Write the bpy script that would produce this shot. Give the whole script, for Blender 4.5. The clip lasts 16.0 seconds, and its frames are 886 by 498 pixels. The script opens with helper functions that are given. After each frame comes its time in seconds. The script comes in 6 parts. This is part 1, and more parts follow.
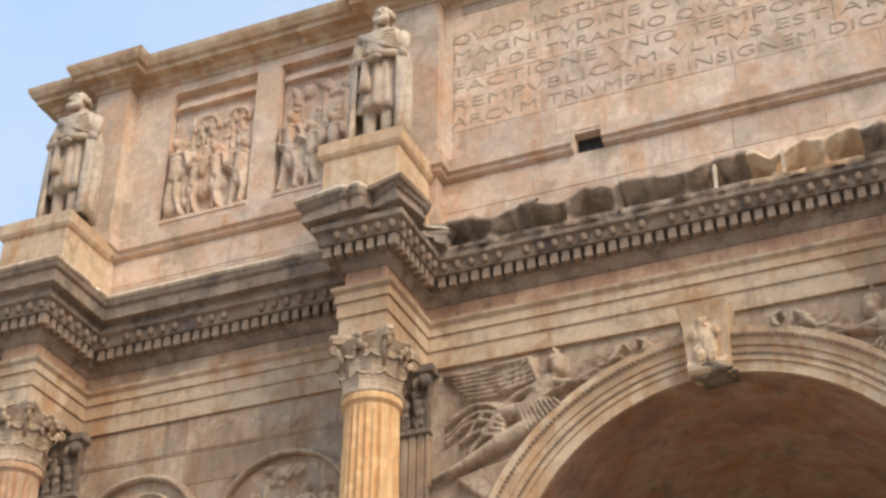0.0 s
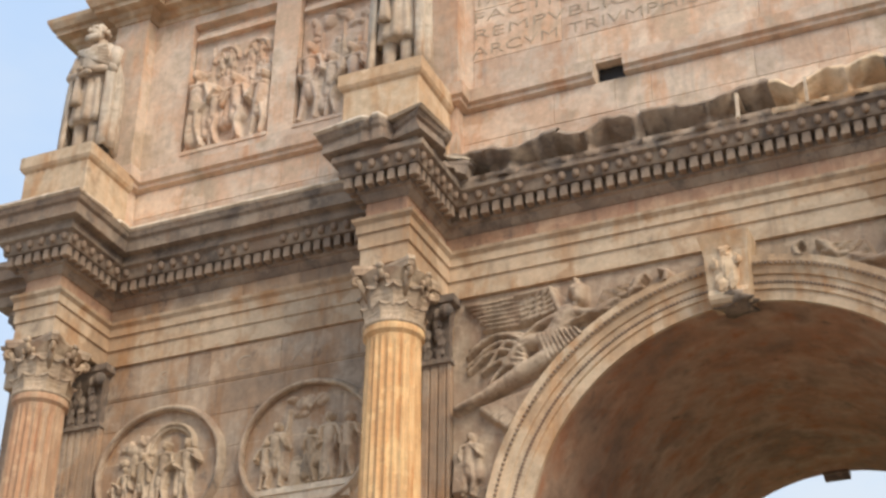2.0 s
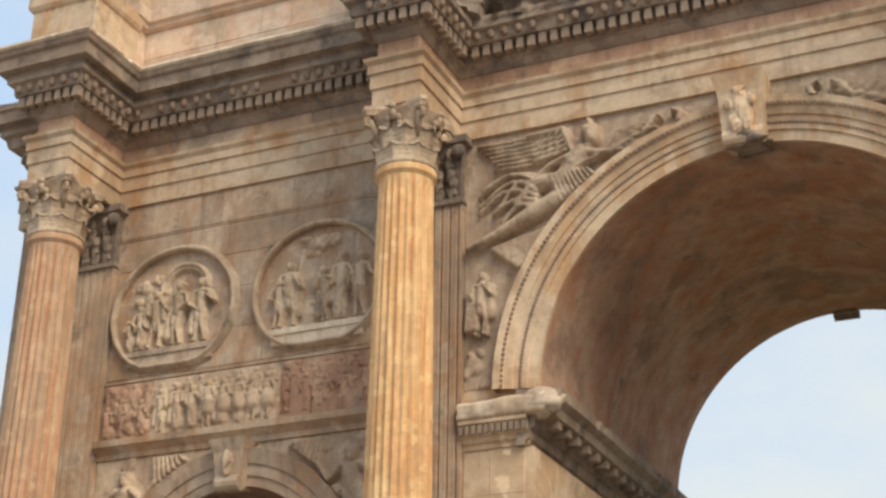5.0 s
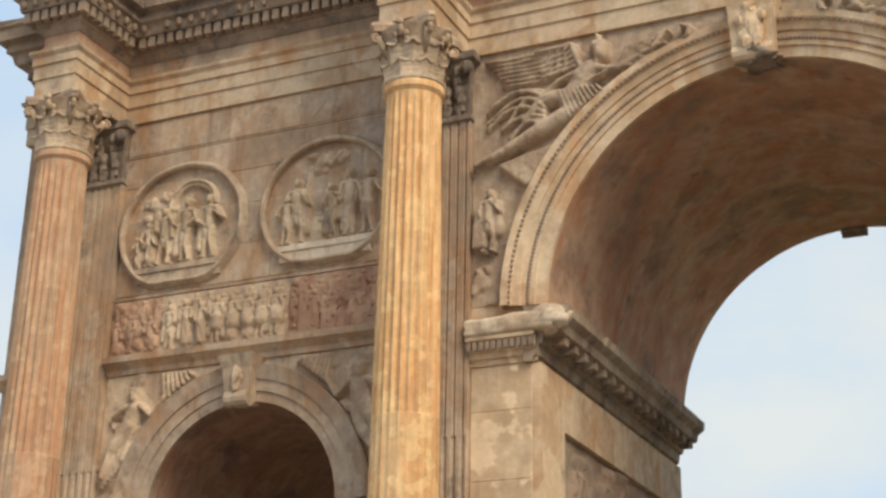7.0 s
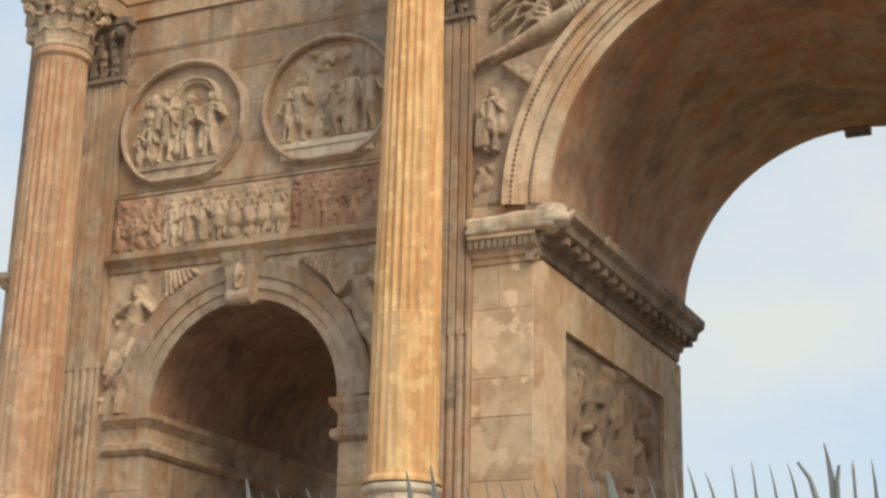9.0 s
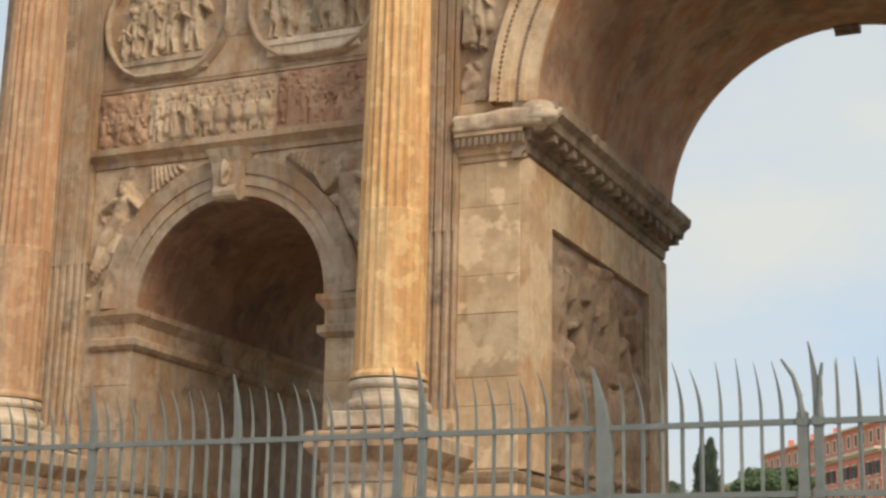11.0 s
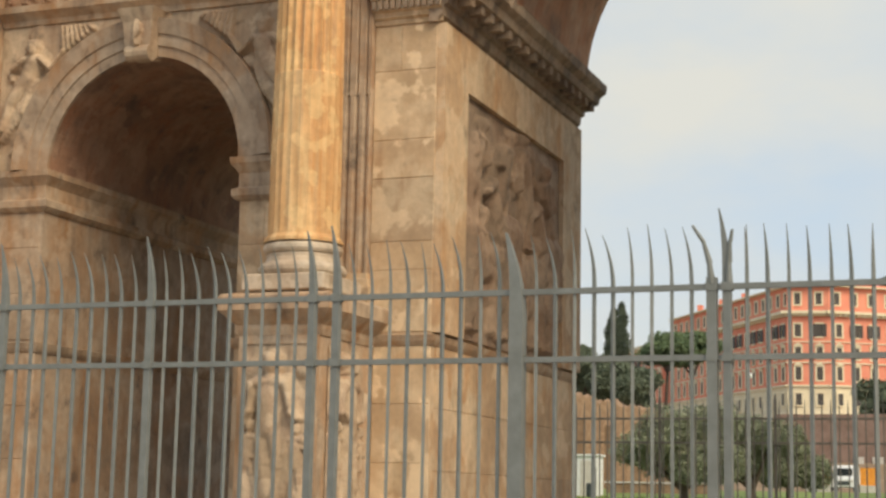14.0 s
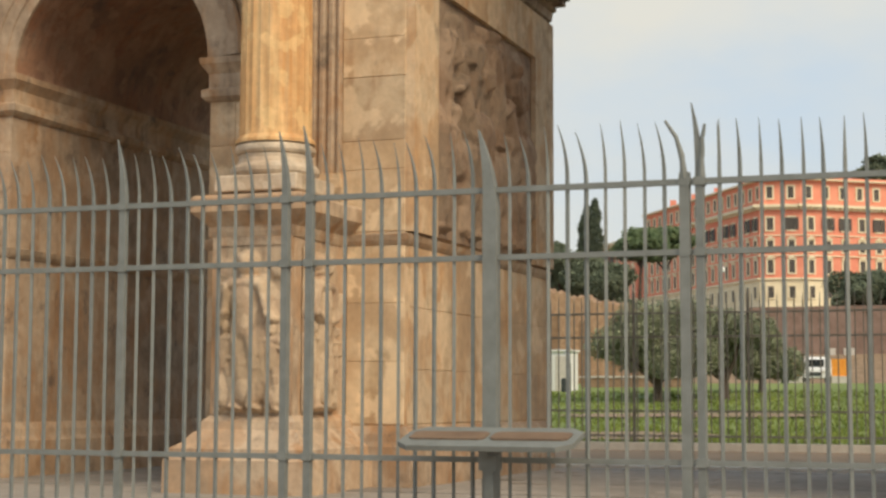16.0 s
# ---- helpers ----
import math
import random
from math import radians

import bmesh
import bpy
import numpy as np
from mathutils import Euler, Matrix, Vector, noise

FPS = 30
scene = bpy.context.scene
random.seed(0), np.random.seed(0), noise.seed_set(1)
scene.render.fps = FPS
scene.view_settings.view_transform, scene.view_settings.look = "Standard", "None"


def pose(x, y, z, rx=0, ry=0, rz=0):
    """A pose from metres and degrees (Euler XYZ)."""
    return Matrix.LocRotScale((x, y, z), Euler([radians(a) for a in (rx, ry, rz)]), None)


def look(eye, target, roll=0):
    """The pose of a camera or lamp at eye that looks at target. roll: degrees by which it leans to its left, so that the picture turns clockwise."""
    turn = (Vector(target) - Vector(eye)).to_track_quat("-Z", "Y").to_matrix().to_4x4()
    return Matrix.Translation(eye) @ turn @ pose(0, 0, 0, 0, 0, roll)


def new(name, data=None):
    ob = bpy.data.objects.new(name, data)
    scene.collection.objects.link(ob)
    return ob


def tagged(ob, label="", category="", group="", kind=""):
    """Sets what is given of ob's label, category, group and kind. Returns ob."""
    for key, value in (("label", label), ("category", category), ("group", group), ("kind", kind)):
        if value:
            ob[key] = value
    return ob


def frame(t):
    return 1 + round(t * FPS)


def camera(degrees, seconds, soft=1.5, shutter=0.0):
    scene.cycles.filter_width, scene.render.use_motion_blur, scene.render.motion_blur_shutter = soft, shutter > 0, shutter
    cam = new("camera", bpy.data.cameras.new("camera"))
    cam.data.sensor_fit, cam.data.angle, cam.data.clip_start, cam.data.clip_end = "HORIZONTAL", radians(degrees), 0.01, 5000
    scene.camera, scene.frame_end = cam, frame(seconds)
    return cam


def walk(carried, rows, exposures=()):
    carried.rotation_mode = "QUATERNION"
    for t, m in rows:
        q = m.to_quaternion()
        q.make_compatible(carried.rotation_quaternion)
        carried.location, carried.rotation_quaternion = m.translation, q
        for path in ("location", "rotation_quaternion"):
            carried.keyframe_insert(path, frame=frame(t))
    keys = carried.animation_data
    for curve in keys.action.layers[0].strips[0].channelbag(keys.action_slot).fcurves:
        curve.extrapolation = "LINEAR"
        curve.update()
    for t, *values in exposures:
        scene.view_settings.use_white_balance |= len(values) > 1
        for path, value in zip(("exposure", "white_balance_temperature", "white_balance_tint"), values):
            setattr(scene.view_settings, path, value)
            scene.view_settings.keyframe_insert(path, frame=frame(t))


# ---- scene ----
cam = camera(31.30, 16.0, 2.75)
PATH = [
    (0, pose(4.28, -20.0, 1.2, 122.62, -0.52, 23.13)),
    (0.5, pose(4.28, -20.0, 1.2, 122.05, -0.45, 23.48)),
    (1, pose(4.28, -20.0, 1.2, 121.16, -0.57, 23.54)),
    (1.5, pose(4.28, -20.0, 1.2, 120.69, -0.68, 23.72)),
    (2, pose(4.28, -20.0, 1.2, 120.09, -0.70, 23.91)),
    (2.5, pose(4.28, -20.0, 1.2, 119.73, -0.76, 23.74)),
    (3, pose(4.28, -20.0, 1.2, 118.66, -0.92, 23.82)),
    (3.5, pose(4.28, -20.0, 1.2, 117.81, -1.01, 24.05)),
    (4, pose(4.28, -20.0, 1.2, 116.36, -0.93, 24.11)),
    (6.5, pose(4.28, -20.0, 1.2, 112.31, -0.98, 24.63)),
    (7, pose(4.28, -20.0, 1.2, 111.29, -1.03, 24.56)),
    (7.5, pose(4.28, -20.0, 1.2, 110.35, -0.96, 24.91)),
    (8, pose(4.28, -20.0, 1.2, 109.61, -1.04, 25.18)),
    (8.5, pose(4.28, -20.0, 1.2, 108.74, -1.17, 24.79)),
    (9, pose(4.28, -20.0, 1.2, 107.62, -1.21, 24.57)),
    (11.5, pose(4.28, -20.0, 1.2, 103.09, -1.22, 23.97)),
    (12, pose(4.28, -20.0, 1.2, 102.28, -1.09, 23.82)),
    (12.5, pose(4.28, -20.0, 1.2, 101.48, -1.19, 23.38)),
    (13, pose(4.28, -20.0, 1.2, 100.55, -1.26, 22.75)),
    (13.5, pose(4.28, -20.0, 1.2, 99.94, -0.99, 22.07)),
    (14, pose(4.28, -20.0, 1.2, 99.07, -1.14, 20.96)),
    (14.5, pose(4.28, -20.0, 1.2, 97.50, -0.95, 21.17)),
    (15, pose(4.28, -20.0, 1.2, 96.50, -0.68, 21.25)),
    (15.5, pose(4.28, -20.0, 1.2, 95.72, -0.67, 20.96)),
    (16, pose(4.28, -20.0, 1.2, 95.41, -0.19, 20.11)),
]
walk(cam, PATH, [(0.0, 0.10, 6000, 8), (4.0, 0.04, 6100, 6), (8.0, -0.02, 6350, 4), (12.0, -0.12, 6700, 5), (16.0, -0.10, 7050, 6)])

# ---- world and sun ----
SUN_AZ, SUN_EL = 124.0, 42.0          # degrees from +y clockwise seen from above; height
world = bpy.data.worlds.new("world")
scene.world = world
world.use_nodes = True
wt = world.node_tree
wt.nodes.clear()
w_out = wt.nodes.new("ShaderNodeOutputWorld")
w_bg = wt.nodes.new("ShaderNodeBackground")
w_sky = wt.nodes.new("ShaderNodeTexSky")
w_sky.sky_type = "NISHITA"
w_sky.sun_disc = False
w_sky.sun_elevation = radians(SUN_EL)
w_sky.sun_rotation = radians(SUN_AZ)
w_sky.dust_density = 2.0
w_co = wt.nodes.new("ShaderNodeTexCoord")
w_map = wt.nodes.new("ShaderNodeMapping")
w_map.inputs["Scale"].default_value = (2.2, 2.2, 5.0)
w_map.inputs["Location"].default_value = (0.4, 1.3, 0.2)
w_noise = wt.nodes.new("ShaderNodeTexNoise")
w_noise.inputs["Scale"].default_value = 1.9
w_noise.inputs["Detail"].default_value = 7.0
w_noise.inputs["Roughness"].default_value = 0.55
w_ramp = wt.nodes.new("ShaderNodeMapRange")
w_ramp.inputs["From Min"].default_value = 0.30
w_ramp.inputs["From Max"].default_value = 0.68
w_ramp.inputs["To Min"].default_value = 0.38
w_ramp.inputs["To Max"].default_value = 1.0
w_mix = wt.nodes.new("ShaderNodeMix")
w_mix.data_type = "RGBA"
w_mix.inputs[7].default_value = (6.6, 6.62, 6.55, 1.0)     # thin cloud
wt.links.new(w_co.outputs["Generated"], w_map.inputs["Vector"])
wt.links.new(w_map.outputs["Vector"], w_noise.inputs["Vector"])
wt.links.new(w_noise.outputs["Fac"], w_ramp.inputs["Value"])
w_sep = wt.nodes.new("ShaderNodeSeparateXYZ")
w_high = wt.nodes.new("ShaderNodeMapRange")
w_high.inputs["From Min"].default_value = 0.28
w_high.inputs["From Max"].default_value = 0.66
w_high.inputs["To Min"].default_value = 1.0
w_high.inputs["To Max"].default_value = 0.45
w_mul = wt.nodes.new("ShaderNodeMath")
w_mul.operation = "MULTIPLY"
w_haze = wt.nodes.new("ShaderNodeMix")
w_haze.data_type = "RGBA"
w_haze.inputs[0].default_value = 0.65
w_haze.inputs[7].default_value = (5.0, 6.9, 9.8, 1.0)    # bright hazy blue
wt.links.new(w_co.outputs["Generated"], w_sep.inputs["Vector"])
wt.links.new(w_sep.outputs["Z"], w_high.inputs["Value"])
wt.links.new(w_ramp.outputs["Result"], w_mul.inputs[0])
wt.links.new(w_high.outputs["Result"], w_mul.inputs[1])
wt.links.new(w_mul.outputs["Value"], w_mix.inputs[0])
wt.links.new(w_sky.outputs["Color"], w_haze.inputs[6])
wt.links.new(w_haze.outputs[2], w_mix.inputs[6])
wt.links.new(w_mix.outputs[2], w_bg.inputs["Color"])
w_bg.inputs["Strength"].default_value = 0.122
wt.links.new(w_bg.outputs["Background"], w_out.inputs["Surface"])

sun = new("sun", bpy.data.lights.new("sun", "SUN"))
sun.data.energy = 3.3
sun.data.angle = radians(32)
sun.data.color = (1.0, 0.83, 0.64)
sun.matrix_world = look((0, 0, 0), (-math.sin(radians(SUN_AZ)), -math.cos(radians(SUN_AZ)), -math.tan(radians(SUN_EL))))
scene.view_settings.exposure = 0.0

# ---- materials ----


def ramp_node(nt, stops):
    r = nt.nodes.new("ShaderNodeValToRGB")
    el = r.color_ramp.elements
    while len(el) < len(stops):
        el.new(0.5)
    for e, (p, c) in zip(el, stops):
        e.position = p
        e.color = (*c, 1.0)
    return r


def noise_node(nt, vec, scale, detail=6.0, rough=0.6, stretch=None):
    n = nt.nodes.new("ShaderNodeTexNoise")
    n.inputs["Scale"].default_value = scale
    n.inputs["Detail"].default_value = detail
    n.inputs["Roughness"].default_value = rough
    if stretch:
        m = nt.nodes.new("ShaderNodeMapping")
        m.inputs["Scale"].default_value = stretch
        nt.links.new(vec, m.inputs["Vector"])
        vec = m.outputs["Vector"]
    nt.links.new(vec, n.inputs["Vector"])
    return n


def mix_node(nt, fac, a, b, mode="MIX"):
    m = nt.nodes.new("ShaderNodeMix")
    m.data_type = "RGBA"
    m.blend_type = mode
    for sock, v in ((m.inputs[0], fac), (m.inputs[6], a), (m.inputs[7], b)):
        if isinstance(v, (int, float)):
            sock.default_value = v
        elif isinstance(v, tuple):
            sock.default_value = (*v, 1.0)
        else:
            nt.links.new(v, sock)
    return m.outputs[2]


def stone(name, light, dark, stain, crust, stain_at=0.56, crust_at=0.62, rough=0.85, bump=0.22, vary=0.15, grain=6.0, streak=(2.6, 2.6, 0.6), tall=None, mend=(2.6, 0.56, 0.5), runny=0.55):
    """Weathered stone: two tones in soft patches, rust runs, dark crust, pores; each block a little different."""
    m = bpy.data.materials.new(name)
    m.use_nodes = True
    nt = m.node_tree
    bsdf = nt.nodes["Principled BSDF"]
    co = nt.nodes.new("ShaderNodeTexCoord").outputs["Object"]
    info = nt.nodes.new("ShaderNodeObjectInfo")
    big = noise_node(nt, co, 0.7, 5.0, 0.6, tall)
    warm = tuple(a * 0.55 + b * 0.45 for a, b in zip(light, stain))
    r1 = ramp_node(nt, [(0.33, dark), (0.46, warm), (0.54, light), (0.64, dark), (0.74, warm)])
    nt.links.new(big.outputs["Fac"], r1.inputs["Fac"])
    runs = noise_node(nt, co, 1.0, 7.0, 0.66, streak)
    r2 = ramp_node(nt, [(stain_at, (0, 0, 0)), (stain_at + 0.16, (0.8, 0.8, 0.8))])
    nt.links.new(runs.outputs["Fac"], r2.inputs["Fac"])
    c = mix_node(nt, r2.outputs["Color"], r1.outputs["Color"], stain)
    soot = noise_node(nt, co, 2.1, 8.0, 0.7, (1.0, 1.0, 0.7))
    r3 = ramp_node(nt, [(crust_at, (0, 0, 0)), (crust_at + 0.13, (0.85, 0.85, 0.85))])
    nt.links.new(soot.outputs["Fac"], r3.inputs["Fac"])
    c = mix_node(nt, r3.outputs["Color"], c, crust)
    wash = noise_node(nt, co, 1.0, 6.0, 0.7, (7.0, 7.0, 0.45))
    r6 = ramp_node(nt, [(0.52, (0, 0, 0)), (0.72, (runny,) * 3)])
    nt.links.new(wash.outputs["Fac"], r6.inputs["Fac"])
    c = mix_node(nt, r6.outputs["Color"], c, crust)
    patch = noise_node(nt, co, mend[0], 5.0, 0.5)
    r7 = ramp_node(nt, [(mend[1], (0, 0, 0)), (mend[1] + 0.03, (mend[2],) * 3)])
    nt.links.new(patch.outputs["Fac"], r7.inputs["Fac"])
    c = mix_node(nt, r7.outputs["Color"], c, tuple(min(0.8, v * 1.15) for v in light))
    fine = noise_node(nt, co, grain, 8.0, 0.7)
    r4 = ramp_node(nt, [(0.3, (0.80, 0.79, 0.78)), (0.7, (1.12, 1.11, 1.09))])
    nt.links.new(fine.outputs["Fac"], r4.inputs["Fac"])
    c = mix_node(nt, 1.0, c, r4.outputs["Color"], "MULTIPLY")
    r5 = ramp_node(nt, [(0.0, (1 - vary, 1 - vary, 1 - vary * 0.9)), (1.0, (1 + vary * 0.5, 1 + vary * 0.45, 1 + vary * 0.35))])
    nt.links.new(info.outputs["Random"], r5.inputs["Fac"])
    c = mix_node(nt, 1.0, c, r5.outputs["Color"], "MULTIPLY")
    nt.links.new(c, bsdf.inputs["Base Color"])
    bsdf.inputs["Roughness"].default_value = rough
    bsdf.inputs["Specular IOR Level"].default_value = 0.25
    pores = noise_node(nt, co, grain * 4, 6.0, 0.75)
    add = nt.nodes.new("ShaderNodeMath")
    add.operation = "MULTIPLY_ADD"
    nt.links.new(pores.outputs["Fac"], add.inputs[0])
    add.inputs[1].default_value = 0.2
    nt.links.new(fine.outputs["Fac"], add.inputs[2])
    b = nt.nodes.new("ShaderNodeBump")
    b.inputs["Strength"].default_value = bump
    b.inputs["Distance"].default_value = 0.04
    nt.links.new(add.outputs["Value"], b.inputs["Height"])
    nt.links.new(b.outputs["Normal"], bsdf.inputs["Normal"])
    return m


def plain(name, a, b, scale=6.0, rough=0.6, metal=0.0, bump=0.15, stretch=None, rand=0.0):
    """Two close tones in noise, with a fine relief."""
    m = bpy.data.materials.new(name)
    m.use_nodes = True
    nt = m.node_tree
    bsdf = nt.nodes["Principled BSDF"]
    co = nt.nodes.new("ShaderNodeTexCoord").outputs["Object"]
    n = noise_node(nt, co, scale, 7.0, 0.65, stretch)
    r = ramp_node(nt, [(0.32, a), (0.68, b)])
    nt.links.new(n.outputs["Fac"], r.inputs["Fac"])
    c = r.outputs["Color"]
    if rand:
        info = nt.nodes.new("ShaderNodeObjectInfo")
        r5 = ramp_node(nt, [(0.0, (1 - rand,) * 3), (1.0, (1 + rand,) * 3)])
        nt.links.new(info.outputs["Random"], r5.inputs["Fac"])
        c = mix_node(nt, 1.0, c, r5.outputs["Color"], "MULTIPLY")
    nt.links.new(c, bsdf.inputs["Base Color"])
    bsdf.inputs["Roughness"].default_value = rough
    bsdf.inputs["Metallic"].default_value = metal
    bp = nt.nodes.new("ShaderNodeBump")
    bp.inputs["Strength"].default_value = bump
    bp.inputs["Distance"].default_value = 0.02
    nt.links.new(n.outputs["Fac"], bp.inputs["Height"])
    nt.links.new(bp.outputs["Normal"], bsdf.inputs["Normal"])
    return m


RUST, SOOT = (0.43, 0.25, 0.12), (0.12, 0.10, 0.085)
MARBLE = stone("weathered_marble", (0.64, 0.50, 0.345), (0.46, 0.33, 0.21), (0.50, 0.27, 0.12), (0.22, 0.175, 0.135), 0.51, 0.60, mend=(1.1, 0.55, 0.6), runny=0.32)
PALE = stone("pale_marble", (0.68, 0.58, 0.45), (0.48, 0.38, 0.27), (0.46, 0.29, 0.17), (0.24, 0.20, 0.16), 0.55, 0.60)
YELLOW = stone("yellow_marble", (0.74, 0.50, 0.26), (0.56, 0.34, 0.16), (0.54, 0.25, 0.09), (0.40, 0.30, 0.21), 0.52, 0.62, bump=0.2, streak=(8.0, 8.0, 0.4), tall=(4.0, 4.0, 0.35))
# Soot crust, toned darker overall so cornice undersides also look shaded.
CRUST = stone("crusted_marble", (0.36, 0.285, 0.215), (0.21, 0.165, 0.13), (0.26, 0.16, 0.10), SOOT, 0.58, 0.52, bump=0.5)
RELIEF = stone("carved_marble", (0.57, 0.445, 0.315), (0.40, 0.30, 0.20), (0.32, 0.19, 0.12), (0.18, 0.15, 0.12), 0.55, 0.57, bump=0.3, vary=0.15)
PORPHYRY = stone("reddish_frieze_marble", (0.54, 0.36, 0.235), (0.38, 0.23, 0.145), (0.34, 0.16, 0.10), (0.16, 0.12, 0.10), 0.54, 0.60)
# Darker copy of the vault stone: soot and passage shade in one tone.
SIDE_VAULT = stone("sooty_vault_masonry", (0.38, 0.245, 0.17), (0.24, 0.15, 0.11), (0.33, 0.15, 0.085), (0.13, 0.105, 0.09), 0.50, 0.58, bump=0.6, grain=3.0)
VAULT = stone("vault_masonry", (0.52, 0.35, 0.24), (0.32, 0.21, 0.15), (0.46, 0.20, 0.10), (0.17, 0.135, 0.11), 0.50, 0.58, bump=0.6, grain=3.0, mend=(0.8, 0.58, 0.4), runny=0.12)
ROSY = stone("rosy_column_marble", (0.49, 0.34, 0.22), (0.35, 0.225, 0.14), (0.47, 0.22, 0.11), (0.30, 0.23, 0.18), 0.52, 0.60, bump=0.25, streak=(8.0, 8.0, 0.4), tall=(4.0, 4.0, 0.35))
GRIME = stone("sooty_wall_marble", (0.50, 0.39, 0.285), (0.325, 0.245, 0.175), (0.40, 0.215, 0.10), (0.15, 0.12, 0.098), 0.51, 0.56, mend=(1.3, 0.57, 0.5), runny=0.4)
# Darkened copy of the carved marble: passage shade put into its tone.
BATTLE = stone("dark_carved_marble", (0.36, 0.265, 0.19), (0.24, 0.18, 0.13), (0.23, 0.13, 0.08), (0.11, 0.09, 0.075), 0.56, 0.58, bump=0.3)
PATCH = stone("patched_pier_marble", (0.68, 0.54, 0.37), (0.47, 0.34, 0.21), (0.44, 0.27, 0.15), (0.30, 0.24, 0.18), 0.54, 0.66, grain=3.0, mend=(1.5, 0.54, 0.75), runny=0.25)
ATTIC = stone("attic_marble", (0.68, 0.55, 0.43), (0.50, 0.39, 0.28), (0.62, 0.35, 0.20), (0.32, 0.27, 0.23), 0.52, 0.64, mend=(1.2, 0.55, 0.5), runny=0.4)
# Raised letters in a darker tone imitate the shade inside cut ones.
LETTER_TONE = plain("letter_hollows", (0.36, 0.28, 0.20), (0.50, 0.39, 0.28), 3.0, 0.95)
DARK = plain("dark_hollow", (0.012, 0.010, 0.009), (0.02, 0.016, 0.014))
IRON = plain("painted_iron", (0.17, 0.185, 0.175), (0.23, 0.25, 0.24), 9.0, 0.6, 0.15)

# ---- mesh helpers ----


def part(name, bm, mat, parent=None, label="", loc=(0, 0, 0), smooth=False):
    """Links a bmesh as one mesh object under its parent."""
    me = bpy.data.meshes.new(name)
    if smooth:
        for fc in bm.faces:
            fc.smooth = True
    bm.to_mesh(me)
    bm.free()
    me.materials.append(mat)
    ob = new(name, me)
    ob.location = loc
    ob.parent = parent
    if label:
        tagged(ob, label)
    return ob


def again(ob, loc, parent=None, rz=0.0, scale=(1, 1, 1)):
    """Another object on the same mesh."""
    o = new(ob.name.split(".")[0], ob.data)
    o.location, o.rotation_euler, o.scale = loc, (0, 0, rz), scale
    o.parent = parent or ob.parent
    if "label" in ob:
        o["label"] = ob["label"]
    return o


def thing(name, label, category, loc=(0, 0, 0), group="", kind=""):
    return tagged_at(new(name), label, category, loc, group, kind)


def tagged_at(ob, label, category, loc, group, kind):
    ob.location = loc
    return tagged(ob, label, category, group, kind)


def box(bm, x0, x1, y0, y1, z0, z1, bevel=0.0):
    vs = [bm.verts.new((x, y, z)) for x in (x0, x1) for y in (y0, y1) for z in (z0, z1)]
    fs = [bm.faces.new([vs[i] for i in q]) for q in ((0, 1, 3, 2), (4, 6, 7, 5), (0, 4, 5, 1), (2, 3, 7, 6), (0, 2, 6, 4), (1, 5, 7, 3))]
    if bevel:
        es = {e for fc in fs for e in fc.edges}
        bmesh.ops.bevel(bm, geom=list(es), offset=bevel, segments=1, affect="EDGES")
    return vs


def boxes(*rows):
    bm = bmesh.new()
    for r in rows:
        box(bm, *r)
    return bm


def rings(bm, loops, close=True, cap=False):
    """Skins a list of loops of points."""
    rows = [[bm.verts.new(p) for p in lp] for lp in loops]
    for a, b in zip(rows, rows[1:]):
        n = len(a)
        for i in range(n if close else n - 1):
            j = (i + 1) % n
            bm.faces.new((a[i], a[j], b[j], b[i]))
    if cap:
        bm.faces.new(rows[0][::-1])
        bm.faces.new(rows[-1])
    return rows


def lathe(bm, prof, n=24, c=(0, 0, 0), cap=True):
    rings(bm, [[(c[0] + r * math.cos(2 * math.pi * i / n), c[1] + r * math.sin(2 * math.pi * i / n), c[2] + z) for i in range(n)] for r, z in prof], True, cap)


def tube(bm, p0, p1, r0, r1, n=8, flat=1.0):
    """A tapered limb from p0 to p1; flat squeezes it in y."""
    p0, p1 = Vector(p0), Vector(p1)
    q = (p1 - p0).to_track_quat("Z", "Y").to_matrix()
    out = []
    for p, r in ((p0, r0), (p1, r1)):
        lp = []
        for i in range(n):
            v = q @ Vector((r * math.cos(2 * math.pi * i / n), r * math.sin(2 * math.pi * i / n), 0))
            v.y *= flat
            lp.append(p + v)
        out.append(lp)
    rings(bm, out, True, True)


def ball(bm, c, r, n=10, m=7, rough=0.0, seed=0):
    """An ellipsoid with half-axes r, made uneven by rough."""
    loops = []
    for j in range(1, m):
        th = math.pi * j / m
        lp = []
        for i in range(n):
            ph = 2 * math.pi * i / n
            d = Vector((math.sin(th) * math.cos(ph), math.sin(th) * math.sin(ph), -math.cos(th)))
            k = 1 + rough * noise.noise(d * 1.7 + Vector((seed * 3.1, seed, -seed)))
            lp.append((c[0] + r[0] * d.x * k, c[1] + r[1] * d.y * k, c[2] + r[2] * d.z * k))
        loops.append(lp)
    rings(bm, loops, True, True)


def sweep(bm, path, prof):
    """Runs a moulding's profile (proud, z) along a plan of right angles; outward is to the right of the way."""
    pts = [Vector(p) for p in path]
    dirs = [(b - a).normalized() for a, b in zip(pts, pts[1:])]
    nor = [Vector((d.y, -d.x)) for d in dirs]
    off = []
    for i in range(len(pts)):
        if i == 0:
            off.append(nor[0])
        elif i == len(pts) - 1:
            off.append(nor[-1])
        else:
            o = nor[i - 1] + nor[i]
            off.append(o if o.length > 1.2 else nor[i]) if abs(nor[i - 1].dot(nor[i])) < 0.5 else off.append(nor[i])
    rings(bm, [[(p.x + o.x * d, p.y + o.y * d, z) for p, o in zip(pts, off)] for d, z in prof], False)


